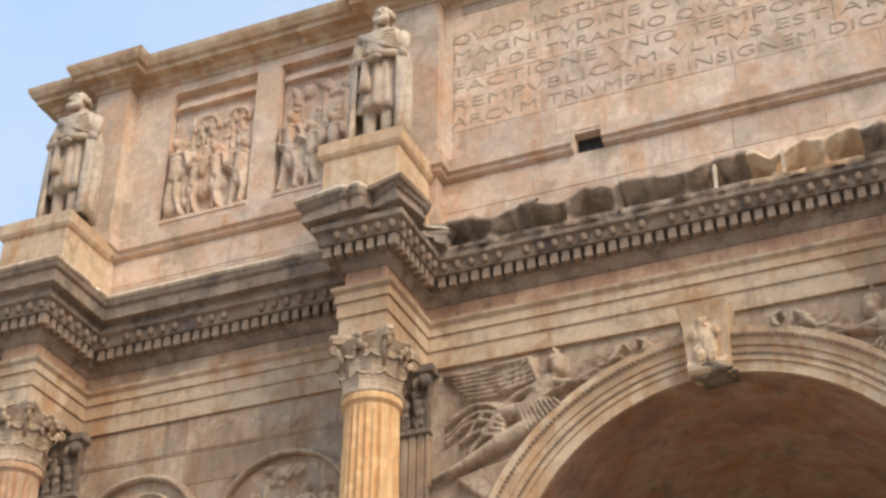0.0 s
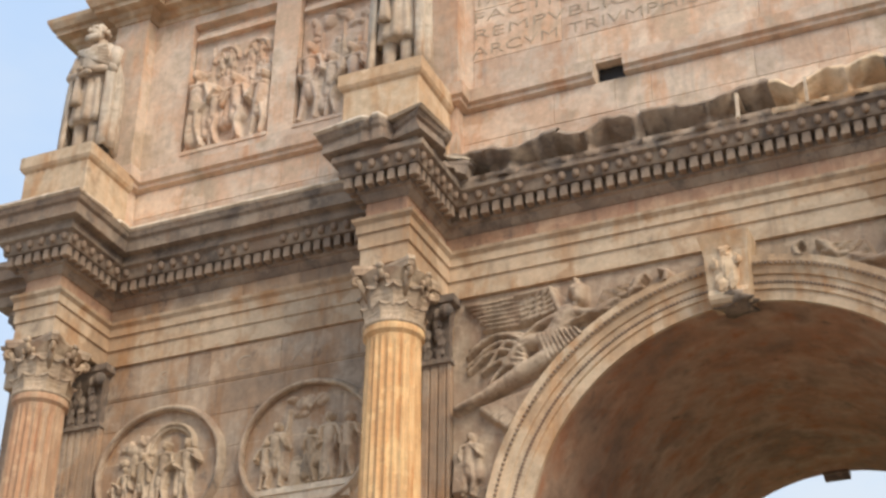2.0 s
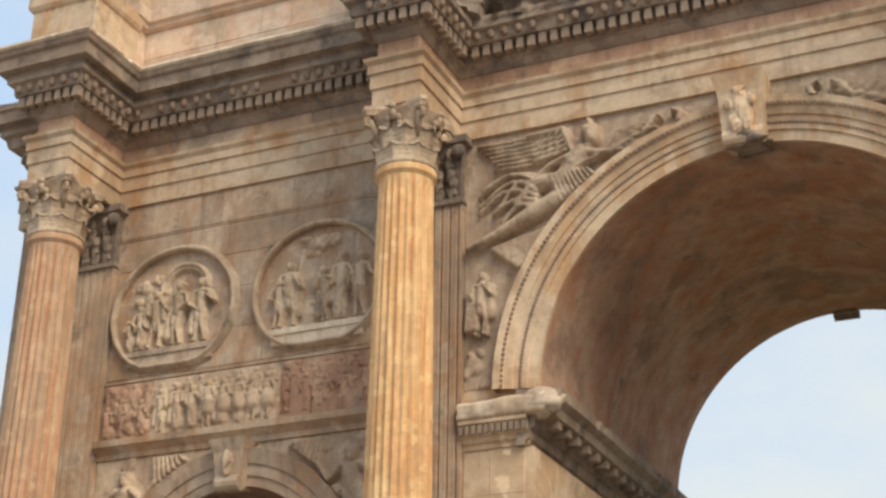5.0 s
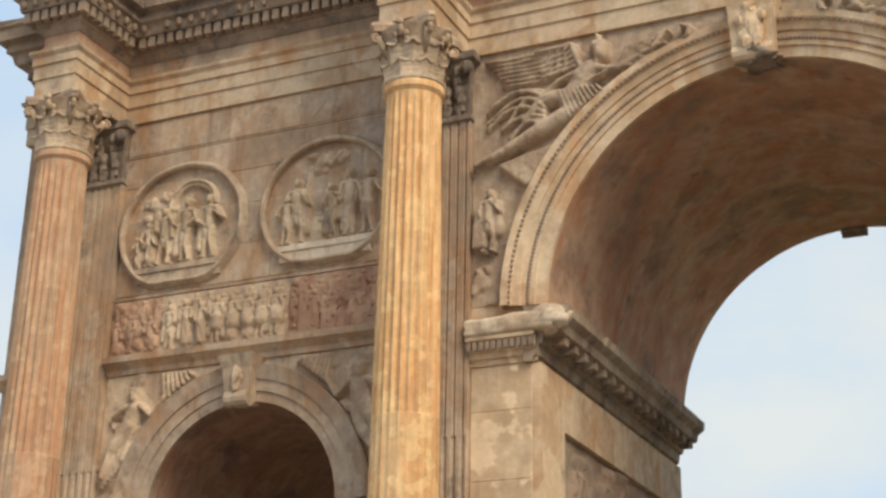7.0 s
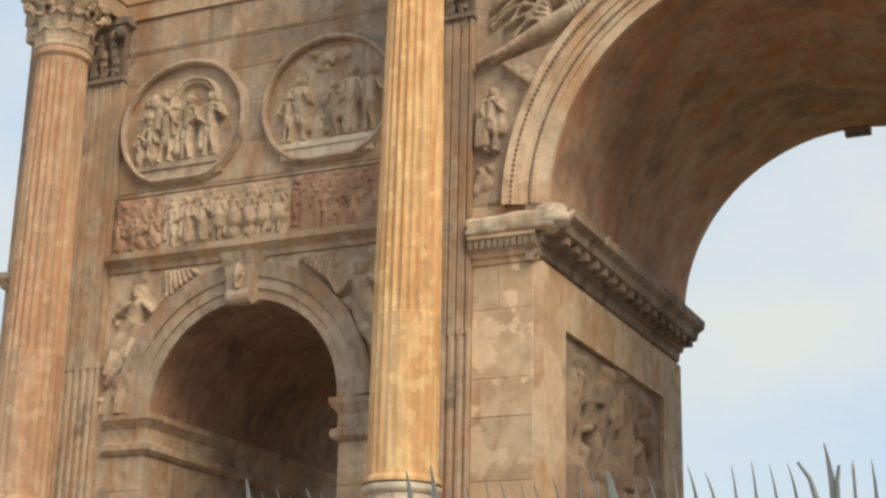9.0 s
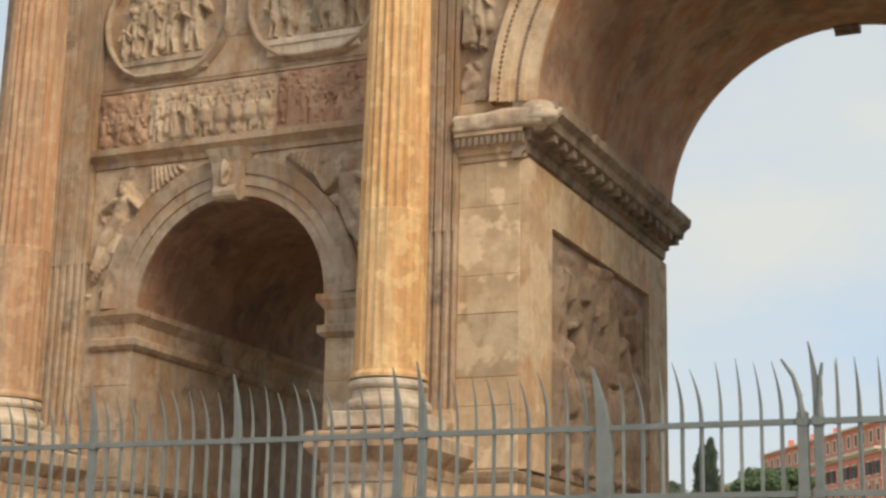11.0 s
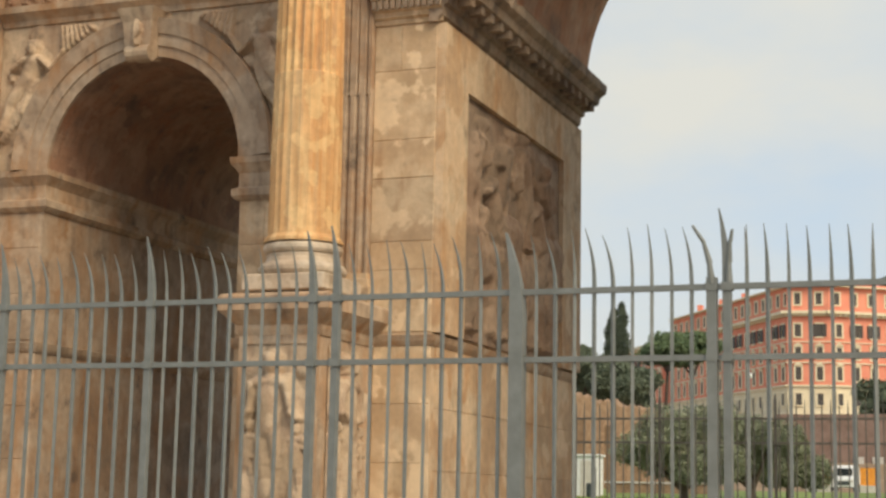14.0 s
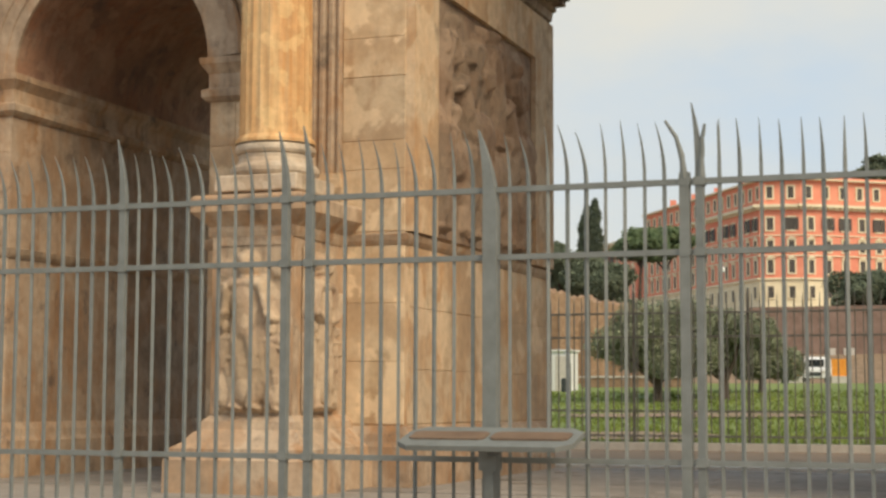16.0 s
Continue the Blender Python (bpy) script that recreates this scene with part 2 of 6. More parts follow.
def arch_block(bm, cx, r, zs, x0, x1, zt, y0, y1, n=40):
    """Masonry over a round opening: from springing height zs up to zt, between x0 and x1."""
    arc = [(cx - r * math.cos(math.pi * i / n), zs + r * math.sin(math.pi * i / n)) for i in range(n + 1)]
    top = [(x0 + (x1 - x0) * i / n, zt) for i in range(n + 1)]
    rows = []
    for y in (y0, y1):
        rows.append([[bm.verts.new((x, y, z)) for x, z in arc], [bm.verts.new((x, y, z)) for x, z in top]])
    (fa, ft), (ba, bt) = rows
    for i in range(n):
        bm.faces.new((fa[i], fa[i + 1], ft[i + 1], ft[i]))
        bm.faces.new((ba[i + 1], ba[i], bt[i], bt[i + 1]))
        bm.faces.new((fa[i + 1], fa[i], ba[i], ba[i + 1]))
        bm.faces.new((ft[i], ft[i + 1], bt[i + 1], bt[i]))
    for i in (0, n):
        bm.faces.new((fa[i], ft[i], bt[i], ba[i]))


def arch_ring(bm, cx, zs, prof, y, n=48, a0=0.0, a1=math.pi):
    """An archivolt: profile (radius, proud) turned round the centre of the arch."""
    loops = []
    for r, d in prof:
        loops.append([(cx - r * math.cos(a0 + (a1 - a0) * i / n), y - d, zs + r * math.sin(a0 + (a1 - a0) * i / n)) for i in range(n + 1)])
    rings(bm, loops, False)

# ---- the arch ----
HX, DEP = 12.96, 6.85                  # half width and depth of the block
HALF = 0.32                             # half width of the broken-out entablature
COLS = (-11.31, -4.91, 4.91, 11.31)     # axes of the columns
COL_Y, RES = -1.12, -1.48             # column axis and front of the broken-out entablature
MID_R, MID_Z, JAMB = 3.25, 8.70, 3.48  # central vault
SIDE_X, SIDE_R, SIDE_Z = 8.20, 1.69, 6.10
rng = random.Random(7)

arch = thing("triumphal_arch", "weathered three-bay marble triumphal arch behind the iron fence", "monument", (-0.12, 0, 0))


def plan(front, half, base=0.0, hx=HX, cols=COLS, halves=None):
    """Plan of the front with four projections of that half width."""
    pts = [(-hx, DEP), (-hx, base)]
    for k, c in enumerate(cols):
        half = halves[k] if halves else half
        pts += [(c - half, base), (c - half, front), (c + half, front), (c + half, base)]
    return pts + [(hx, base), (hx, DEP)]


for s in (-1, 1):
    xs = sorted((s * HX, s * (SIDE_X + SIDE_R)))
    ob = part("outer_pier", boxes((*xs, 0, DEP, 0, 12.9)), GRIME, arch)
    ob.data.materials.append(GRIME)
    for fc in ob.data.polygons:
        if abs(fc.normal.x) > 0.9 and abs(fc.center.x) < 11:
            fc.material_index = 1      # passage faces; this slot holds the same stone
    xs = sorted((s * JAMB, s * (SIDE_X - SIDE_R)))
    part("inner_pier", boxes((*xs, 0, DEP, 0, 8.72), (*sorted((s * MID_R, s * (SIDE_X - SIDE_R))), 0, DEP, 8.72, 12.9)), MARBLE, arch)
    bm = bmesh.new()
    arch_block(bm, s * SIDE_X, SIDE_R, SIDE_Z, s * SIDE_X - SIDE_R, s * SIDE_X + SIDE_R, 12.9, 0, DEP)
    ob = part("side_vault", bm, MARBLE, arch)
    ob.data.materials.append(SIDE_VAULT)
bm = bmesh.new()
arch_block(bm, 0, MID_R, MID_Z, -MID_R, MID_R, 12.9, 0, DEP, 64)
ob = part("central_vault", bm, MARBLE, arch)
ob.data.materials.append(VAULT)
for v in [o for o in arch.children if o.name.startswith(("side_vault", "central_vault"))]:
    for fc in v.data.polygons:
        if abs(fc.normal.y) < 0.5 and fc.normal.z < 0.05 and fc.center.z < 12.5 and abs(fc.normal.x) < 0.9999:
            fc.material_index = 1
part("entablature_core", boxes((-HX, HX, 0, DEP, 12.9, 15.2), *[(c - HALF, c + HALF, RES, 0, 12.9, 15.2) for c in COLS]), MARBLE, arch)
PIERS = ((-11.14, 0.36), (-4.93, 0.65), (4.93, 0.65), (11.14, 0.36))     # attic piers behind the statues
part("attic_core", boxes((-12.62, 12.62, 0.25, DEP, 15.2, 20.78)), ATTIC, arch)
part("attic_wall", boxes((-5.70, -1.95, 0, 0.25, 15.2, 20.78), (-1.45, 5.70, 0, 0.25, 15.2, 20.78), (-1.95, -1.45, 0, 0.25, 15.2, 16.42), (-1.95, -1.45, 0, 0.25, 16.82, 20.78)), ATTIC, arch, "broad inscribed attic wall of large slabs")
for s in (-1, 1):
    for x0, x1, z0, z1 in ((9.92, 12.62, 15.2, 20.78), (5.70, 9.92, 15.2, 17.05), (5.70, 9.92, 20.05, 20.78), (7.60, 8.12, 17.05, 20.05)):
        part("attic_facing", boxes((*sorted((s * x0, s * x1)), 0, 0.25, z0, z1)), ATTIC, arch)
for c, w in PIERS:
    part("attic_pier", boxes((c - w, c + w, -0.30, 0, 15.2, 20.78)), ATTIC, arch, "plain pier of the attic behind a statue")

# entablature
P_ENT = plan(RES, HALF)
bm = bmesh.new()
sweep(bm, P_ENT, [(-0.2, 12.9), (0.08, 12.9), (0.08, 13.2), (0.11, 13.21), (0.11, 13.45), (0.14, 13.46), (0.14, 13.6), (0.19, 13.66), (0.20, 13.71), (-0.1, 13.73)])
part("architrave", bm, MARBLE, arch, "three-stepped marble architrave")
bm = bmesh.new()
sweep(bm, P_ENT, [(-0.1, 13.70), (0.03, 13.70), (0.03, 14.06), (-0.1, 14.06)])
part("frieze", bm, PORPHYRY, arch, "reddish stone frieze band")
bm = bmesh.new()
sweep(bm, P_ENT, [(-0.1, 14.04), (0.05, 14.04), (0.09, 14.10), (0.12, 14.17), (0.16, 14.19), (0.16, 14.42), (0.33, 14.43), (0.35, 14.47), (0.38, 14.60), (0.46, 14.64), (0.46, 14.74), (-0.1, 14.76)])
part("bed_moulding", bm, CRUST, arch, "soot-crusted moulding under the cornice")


def along(path, pitch, proud, ends=0.05):
    """Places at even pitch along a plan: x, y, turn."""
    for i, (a, b) in enumerate(zip(path, path[1:])):
        a, b = Vector(a), Vector(b)
        d = (b - a).normalized()
        n = Vector((d.y, -d.x))
        ln = (b - a).length
        # outer corners gain length, inner ones lose it
        def corner(k):
            if k <= 0 or k >= len(path) - 1:
                return 0.0
            e = (Vector(path[k]) - Vector(path[k - 1])).normalized()
            f = (Vector(path[k + 1]) - Vector(path[k])).normalized()
            return proud if e.x * f.y - e.y * f.x > 0 else -proud
        lo, hi = -corner(i), ln + corner(i + 1)
        cnt = max(1, int(round((hi - lo) / pitch)))
        for k in range(cnt):
            p = a + d * (lo + (hi - lo) * (k + 0.5) / cnt) + n * proud
            yield p.x, p.y, math.atan2(d.y, d.x)


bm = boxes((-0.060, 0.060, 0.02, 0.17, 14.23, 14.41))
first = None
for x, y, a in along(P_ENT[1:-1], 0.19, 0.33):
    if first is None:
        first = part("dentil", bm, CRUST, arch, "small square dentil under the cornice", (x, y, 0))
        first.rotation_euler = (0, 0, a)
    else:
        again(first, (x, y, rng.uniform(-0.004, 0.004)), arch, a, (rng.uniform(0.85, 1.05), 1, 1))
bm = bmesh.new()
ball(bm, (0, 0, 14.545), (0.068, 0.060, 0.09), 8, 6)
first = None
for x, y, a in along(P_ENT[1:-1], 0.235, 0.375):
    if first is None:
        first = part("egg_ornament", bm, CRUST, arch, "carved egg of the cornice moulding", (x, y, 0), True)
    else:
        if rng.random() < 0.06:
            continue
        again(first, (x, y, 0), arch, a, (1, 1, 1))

# cornice slab: whole over the side bays and the projections, broken away over the middle


def ragged_slab(bm, path, prof, step, seed, wear, keep=1.0, ends=False):
    """A moulding like sweep(), cut into short lengths, with a chipped front edge."""
    pts = [Vector(p) for p in path]
    loops = []
    for i, (a, b) in enumerate(zip(pts, pts[1:])):
        d = (b - a).normalized()
        n = Vector((d.y, -d.x))
        cnt = max(2, int((b - a).length / step))
        prev = (pts[i] - pts[i - 1]).normalized() if i else d
        nxt = (pts[i + 2] - b).normalized() if i + 2 < len(pts) else d
        na, nb = Vector((prev.y, -prev.x)), Vector((nxt.y, -nxt.x))
        for k in range(cnt if i + 2 < len(pts) else cnt + 1):
            t = k / cnt
            p = a + (b - a) * t
            row = []
            for j, (dd, z) in enumerate(prof):
                q = p + n * dd
                if abs(d.dot(prev)) < 0.5:
                    q += na * dd * max(0.0, 1 - t * 1.0) if k == 0 else Vector((0, 0))
                w = noise.noise(Vector((p.x * 1.3, p.y * 1.3, seed + z * 0.8))) * 0.6 + noise.noise(Vector((p.x * 4.1, p.y * 4.1, seed - z))) * 0.4
                cut = max(0.0, w + wear) * keep if dd > 0.3 else 0.0
                q = q - n * min(cut, max(0.0, dd - 0.28))
                row.append((q.x, q.y, z - (0.5 * cut if (j in (len(prof) - 3, len(prof) - 2)) else 0.0) * 0.5 + 0.02 * w))
            loops.append(row)
    rows = rings(bm, loops, False)
    if ends:
        bm.faces.new(rows[0])
        bm.faces.new(rows[-1][::-1])


SLAB = [(-0.15, 14.74), (0.44, 14.74), (0.46, 14.80), (0.60, 14.82), (0.61, 15.02), (0.66, 15.06), (0.70, 15.18), (0.2, 15.24), (-0.15, 15.25)]
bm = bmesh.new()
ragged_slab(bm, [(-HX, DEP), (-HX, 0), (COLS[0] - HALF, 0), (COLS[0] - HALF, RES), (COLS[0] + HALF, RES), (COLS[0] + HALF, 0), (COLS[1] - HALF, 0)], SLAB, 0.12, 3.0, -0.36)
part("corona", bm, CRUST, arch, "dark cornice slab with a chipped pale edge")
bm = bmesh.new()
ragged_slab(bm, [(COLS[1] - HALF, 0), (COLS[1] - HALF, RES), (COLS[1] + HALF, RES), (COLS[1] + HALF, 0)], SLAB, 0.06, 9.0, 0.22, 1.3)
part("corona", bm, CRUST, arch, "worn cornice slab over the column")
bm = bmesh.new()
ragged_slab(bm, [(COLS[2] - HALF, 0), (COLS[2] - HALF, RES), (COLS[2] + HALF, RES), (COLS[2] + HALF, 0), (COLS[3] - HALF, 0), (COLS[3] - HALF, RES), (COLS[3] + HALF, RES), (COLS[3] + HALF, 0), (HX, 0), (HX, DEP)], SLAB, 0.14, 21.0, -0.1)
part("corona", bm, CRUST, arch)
LIP = [(0.45, 15.16), (0.70, 15.15), (0.73, 15.19), (0.70, 15.25), (0.40, 15.29), (-0.1, 15.30)]
for path, sd, wr in (([(COLS[0] + HALF, 0), (COLS[1] - HALF, 0)], 4.0, -0.30), ([(COLS[0] - HALF, 0), (COLS[0] - HALF, RES), (COLS[0] + HALF, RES), (COLS[0] + HALF, 0)], 6.0, -0.20), ([(COLS[1] - HALF, 0), (COLS[1] - HALF, RES), (COLS[1] + HALF, RES), (COLS[1] + HALF, 0)], 9.0, 0.24)):
    bm = bmesh.new()
    ragged_slab(bm, path, LIP, 0.08, sd, wr)
    part("cornice_lip", bm, PALE, arch, "chipped pale upper edge of the cornice")
# broken stump of the slab over the middle bay: an eroded ridge with scooped hollows


def stump(x0, x1, seed, step=0.045):
    bm = bmesh.new()
    loops = []
    n = int((x1 - x0) / step)
    for i in range(n + 1):
        x = x0 + (x1 - x0) * i / n
        scoop = abs(math.sin(x * 2.9 + 0.9 * math.sin(x * 1.3 + seed))) ** 0.7
        crest = 15.24 + 0.12 * scoop + 0.22 * noise.noise(Vector((x * 1.1, seed, 0))) + 0.10 * noise.noise(Vector((x * 4.3, seed, 2)))
        row = []
        for k, (d, t) in enumerate(((0.46, 0.0), (0.52, 0.12), (0.44 - 0.36 * scoop, 0.32), (0.44 - 0.34 * scoop, 0.60), (0.56, 0.80), (0.50, 0.97), (0.34, 1.0), (0.15, 1.05), (-0.05, 1.08))):
            w = noise.noise(Vector((x * 3.4, k * 0.9, seed))) * 0.10 + noise.noise(Vector((x * 9.0, k * 2.1, seed))) * 0.05
            row.append((x, -d + w, 14.73 + (crest - 14.73) * t + (0.7 * w if 0 < k < 8 else 0)))
        loops.append(row)
    rings(bm, loops, False)
    return bm


for x0, x1, sd, mt in ((-4.59, -2.45, 1.0, CRUST), (-2.45, -1.1, 2.0, CRUST), (-1.1, 0.9, 3.0, CRUST), (0.9, 2.6, 4.0, MARBLE), (2.6, 4.59, 5.0, CRUST)):
    part("broken_slab", stump(x0, x1, sd), mt, arch, "eroded stump of the broken cornice slab", smooth=True)
# little steel props that hold the broken edge
for x in (0.42, 1.45):
    part("steel_prop", boxes((x - 0.025, x + 0.025, -0.62, -0.57, 14.72, 15.16), (x - 0.025, x + 0.025, -0.57, 0.0, 15.11, 15.16)), PALE, arch, "pale metal prop on the broken cornice")

# attic: base, mouldings, cornice
P_ATT = plan(-0.30, 0.65, 0.0, 12.62, [c for c, w in PIERS], [w for c, w in PIERS])
bm = bmesh.new()
ATT_BASE = [(-0.1, 16.42), (0.02, 16.42), (0.10, 16.46), (0.10, 16.52), (0.16, 16.56), (0.16, 16.80), (-0.1, 16.86)]
cut = next(i for i, q in enumerate(P_ATT) if q[0] > -1.9)
sweep(bm, P_ATT[:cut] + [(-1.95, 0.0)], ATT_BASE)
sweep(bm, [(-1.45, 0.0)] + P_ATT[cut:], ATT_BASE)
box(bm, -1.97, -1.948, -0.155, 0.0, 16.44, 16.84)
part("attic_base_moulding", bm, ATTIC, arch)
bm = bmesh.new()
sweep(bm, P_ATT, [(-0.1, 20.25), (0.03, 20.25), (0.05, 20.33), (0.12, 20.36), (0.16, 20.44), (0.34, 20.46), (0.35, 20.55), (0.42, 20.58), (0.48, 20.70), (0.50, 20.79), (-1.0, 20.86)])
part("attic_cornice", bm, MARBLE, arch, "weathered moulded cornice along the attic top")
part("roof", boxes((-12.0, 12.0, 0.3, DEP - 0.1, 20.78, 20.9)), MARBLE, arch)

# dado of each column: plinth of the statues
for c in (-11.40, -5.08, 5.08, 11.40):
    bm = bmesh.new()
    box(bm, c - 0.68, c + 0.68, -1.55, -0.3, 15.2, 16.3, 0.02)
    sweep(bm, [(c - 0.68, -0.3), (c - 0.68, -1.55), (c + 0.68, -1.55), (c + 0.68, -0.3)], [(-0.05, 16.26), (0.0, 16.26), (0.04, 16.30), (0.07, 16.36), (0.07, 16.58), (-0.6, 16.60)])
    part("statue_plinth", bm, MARBLE, arch, "streaked marble plinth block on the cornice")

# archivolts
bm = bmesh.new()
arch_ring(bm, 0, MID_Z, [(3.24, -0.02), (3.24, 0.05), (3.40, 0.06), (3.41, 0.09), (3.62, 0.10), (3.63, 0.13), (3.74, 0.15), (3.80, 0.20), (3.90, 0.21), (3.91, -0.05)], 0.0, 72)
part("archivolt", bm, MARBLE, arch, "moulded marble ring of the central arch")
bm = bmesh.new()
for r, d, cnt in ((3.77, 0.19, 150), (3.51, 0.10, 190)):
    for i in range(cnt):
        a = math.pi * (i + 0.5) / cnt
        ball(bm, (-r * math.cos(a), -d, MID_Z + r * math.sin(a)), (0.028, 0.025, 0.028), 5, 4)
tagged(part("beading", bm, BATTLE, arch, "rows of carved beads on the arch ring"), kind="stuff")
for s in (-1, 1):
    bm = bmesh.new()
    arch_ring(bm, s * SIDE_X, SIDE_Z, [(1.65, -0.02), (1.65, 0.04), (1.80, 0.05), (1.81, 0.08), (1.98, 0.09), (1.99, 0.12), (2.10, 0.15), (2.22, 0.18), (2.23, -0.05)], 0.0, 56)
    part("archivolt", bm, GRIME, arch, "moulded marble ring of a side arch")


def console(bm, w0, w1, z0, z1, d0, d1):
    """A keystone: wider and further out at the top, with a scrolled foot."""
    for k in range(2):
        a, b = (0.0, 0.72) if k == 0 else (0.72, 1.0)
        lo = z0 + (z1 - z0) * (0.0 if k == 0 else 0.72)
        hi = z0 + (z1 - z0) * (0.72 if k == 0 else 1.0)
        wa, wb = w0 + (w1 - w0) * a, w0 + (w1 - w0) * b + (0.05 if k else 0)
        da, db = d0 + (d1 - d0) * a, d0 + (d1 - d0) * b + (0.06 if k else 0)
        rings(bm, [[(-wa, 0.1, lo), (wa, 0.1, lo), (wa, -da, lo), (-wa, -da, lo)], [(-wb, 0.1, hi), (wb, 0.1, hi), (wb, -db, hi), (-wb, -db, hi)]], True, True)
    tube(bm, (-w0, -d0 + 0.06, z0 + 0.06), (w0, -d0 + 0.06, z0 + 0.06), 0.13, 0.13, 12)


bm = bmesh.new()
console(bm, 0.29, 0.33, 11.88, 12.88, 0.36, 0.46)
ball(bm, (0.0, -0.40, 12.3), (0.17, 0.08, 0.34), 12, 9, 0.6, 3)
for sx, sz, sr in ((0.0, 12.62, 0.09), (0.0, 12.38, 0.14), (-0.08, 12.12, 0.10), (0.08, 12.12, 0.10), (0.16, 12.45, 0.07), (-0.16, 12.42, 0.07)):
    ball(bm, (sx, -0.43, sz), (sr, 0.055, sr * 1.4), 10, 7, 0.6, int(sz * 10))
key = part("keystone", bm, MARBLE, arch, "worn console keystone of the central arch")
bm = bmesh.new()
ball(bm, (0.04, -0.20, 11.87), (0.29, 0.25, 0.11), 20, 12, 1.1, 8)
part("broken_foot", bm, CRUST, key, "dark broken foot of the keystone", smooth=True)
bm = bmesh.new()
console(bm, 0.22, 0.30, 11.90, 12.88, 0.16, 0.30)
bmesh.ops.transform(bm, matrix=Matrix.Translation((0, DEP, 0)) @ Matrix.Rotation(math.pi, 4, "Z"), verts=bm.verts)
part("keystone", bm, CRUST, arch)
for s in (-1, 1):
    bm = bmesh.new()
    console(bm, 0.20, 0.27, 7.70, 8.42, 0.26, 0.34)
    ball(bm, (0.0, -0.30, 8.05), (0.10, 0.12, 0.22), 8, 6, 0.5, 5)
    part("keystone", bm, RELIEF, arch, "worn console keystone of a side arch", (s * SIDE_X, 0, 0))

# imposts of the central passage: bed mould, dentils, heavy cornice that turns into the passage
IMP = [(-0.1, 7.86), (0.03, 7.86), (0.05, 7.93), (0.10, 7.96), (0.12, 8.10), (0.18, 8.12), (0.20, 8.26), (0.44, 8.30), (0.47, 8.42), (0.58, 8.50), (0.60, 8.64), (-0.1, 8.70)]
IMP_FRONT = [(-0.1, 7.88), (0.03, 7.88), (0.04, 7.95), (0.09, 7.97), (0.10, 8.04), (0.14, 8.06), (0.14, 8.21), (0.20, 8.22), (0.21, 8.27), (-0.1, 8.29)]


def pale_top(x0, x1):
    """Chipped pale stone left on the impost where its cornice has gone."""
    bm = bmesh.new()
    loops = []
    n = 34
    for i in range(n + 1):
        x = x0 + (x1 - x0) * i / n
        h = 8.52 + 0.10 * noise.noise(Vector((x * 3.1, 2.0, 7.0))) + 0.08 * (i / n)
        row = []
        for k, (d, t) in enumerate(((0.0, 0.0), (0.20, 0.0), (0.26, 0.15), (0.22, 0.45), (0.27, 0.75), (0.22, 0.96), (0.10, 1.0), (-0.1, 1.02))):
            w = noise.noise(Vector((x * 4.0, k * 1.3, 5.0))) * 0.06
            row.append((x, -d + w, 8.28 + (h - 8.28) * t + (0.5 * w if k > 1 else 0)))
        loops.append(row)
    rings(bm, loops, False)
    return bm


for s in (-1, 1):
    fpath = [(-4.44, 0.0), (-JAMB + 0.1, 0.0)] if s < 0 else [(JAMB - 0.1, 0.0), (4.44, 0.0)]
    path = [(-JAMB, -0.1), (-JAMB, DEP + 0.02)] if s < 0 else [(JAMB, DEP + 0.02), (JAMB, -0.1)]
    bm = bmesh.new()
    sweep(bm, fpath, IMP_FRONT)
    part("impost", bm, PATCH, arch, "moulded front of the central impost")
    bm = bmesh.new()
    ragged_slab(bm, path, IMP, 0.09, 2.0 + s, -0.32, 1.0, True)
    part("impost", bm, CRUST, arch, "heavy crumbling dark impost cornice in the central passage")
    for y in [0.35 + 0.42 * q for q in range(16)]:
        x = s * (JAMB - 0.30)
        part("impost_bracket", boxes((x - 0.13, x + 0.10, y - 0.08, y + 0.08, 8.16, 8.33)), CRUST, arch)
    bm = bmesh.new()
    ball(bm, (s * (JAMB - 0.26), -0.06, 8.46), (0.34, 0.20, 0.20), 16, 12, 0.5, 4)
    part("chipped_stone", bm, PALE, arch, "", smooth=True)
    part("chipped_stone", pale_top(*sorted((s * 4.44, s * (JAMB - 0.40)))), PALE, arch, "chipped pale stone on top of the impost", smooth=True)
    bm = boxes((-0.03, 0.03, 0.0, 0.07, 8.07, 8.20))
    first = None
    for x, y, ang in along(fpath, 0.095, 0.19):
        if first is None:
            first = part("impost_dentil", bm, CRUST, arch, "", (x, y, 0))
        else:
            again(first, (x, y, 0), arch, ang)
# imposts of the side passages, in grimy stone whose dark also stands for shade
for s in (-1, 1):
    for e in (-1, 1):
        j = s * SIDE_X + e * SIDE_R
        far = j + e * 0.75
        p = [(far, 0.0), (j, 0.0), (j, DEP)] if e < 0 else [(j, DEP), (j, 0.0), (far, 0.0)]
        bm = bmesh.new()
        ragged_slab(bm, p, [(-0.1, 5.44), (0.04, 5.46), (0.10, 5.52), (0.10, 5.62), (0.02, 5.66), (0.02, 5.86), (0.06, 5.92), (0.12, 6.00), (0.13, 6.09), (-0.1, 6.12)], 0.14, 6.0 + e, -0.3)
        part("impost", bm, GRIME, arch, "plain moulded impost of a side passage")

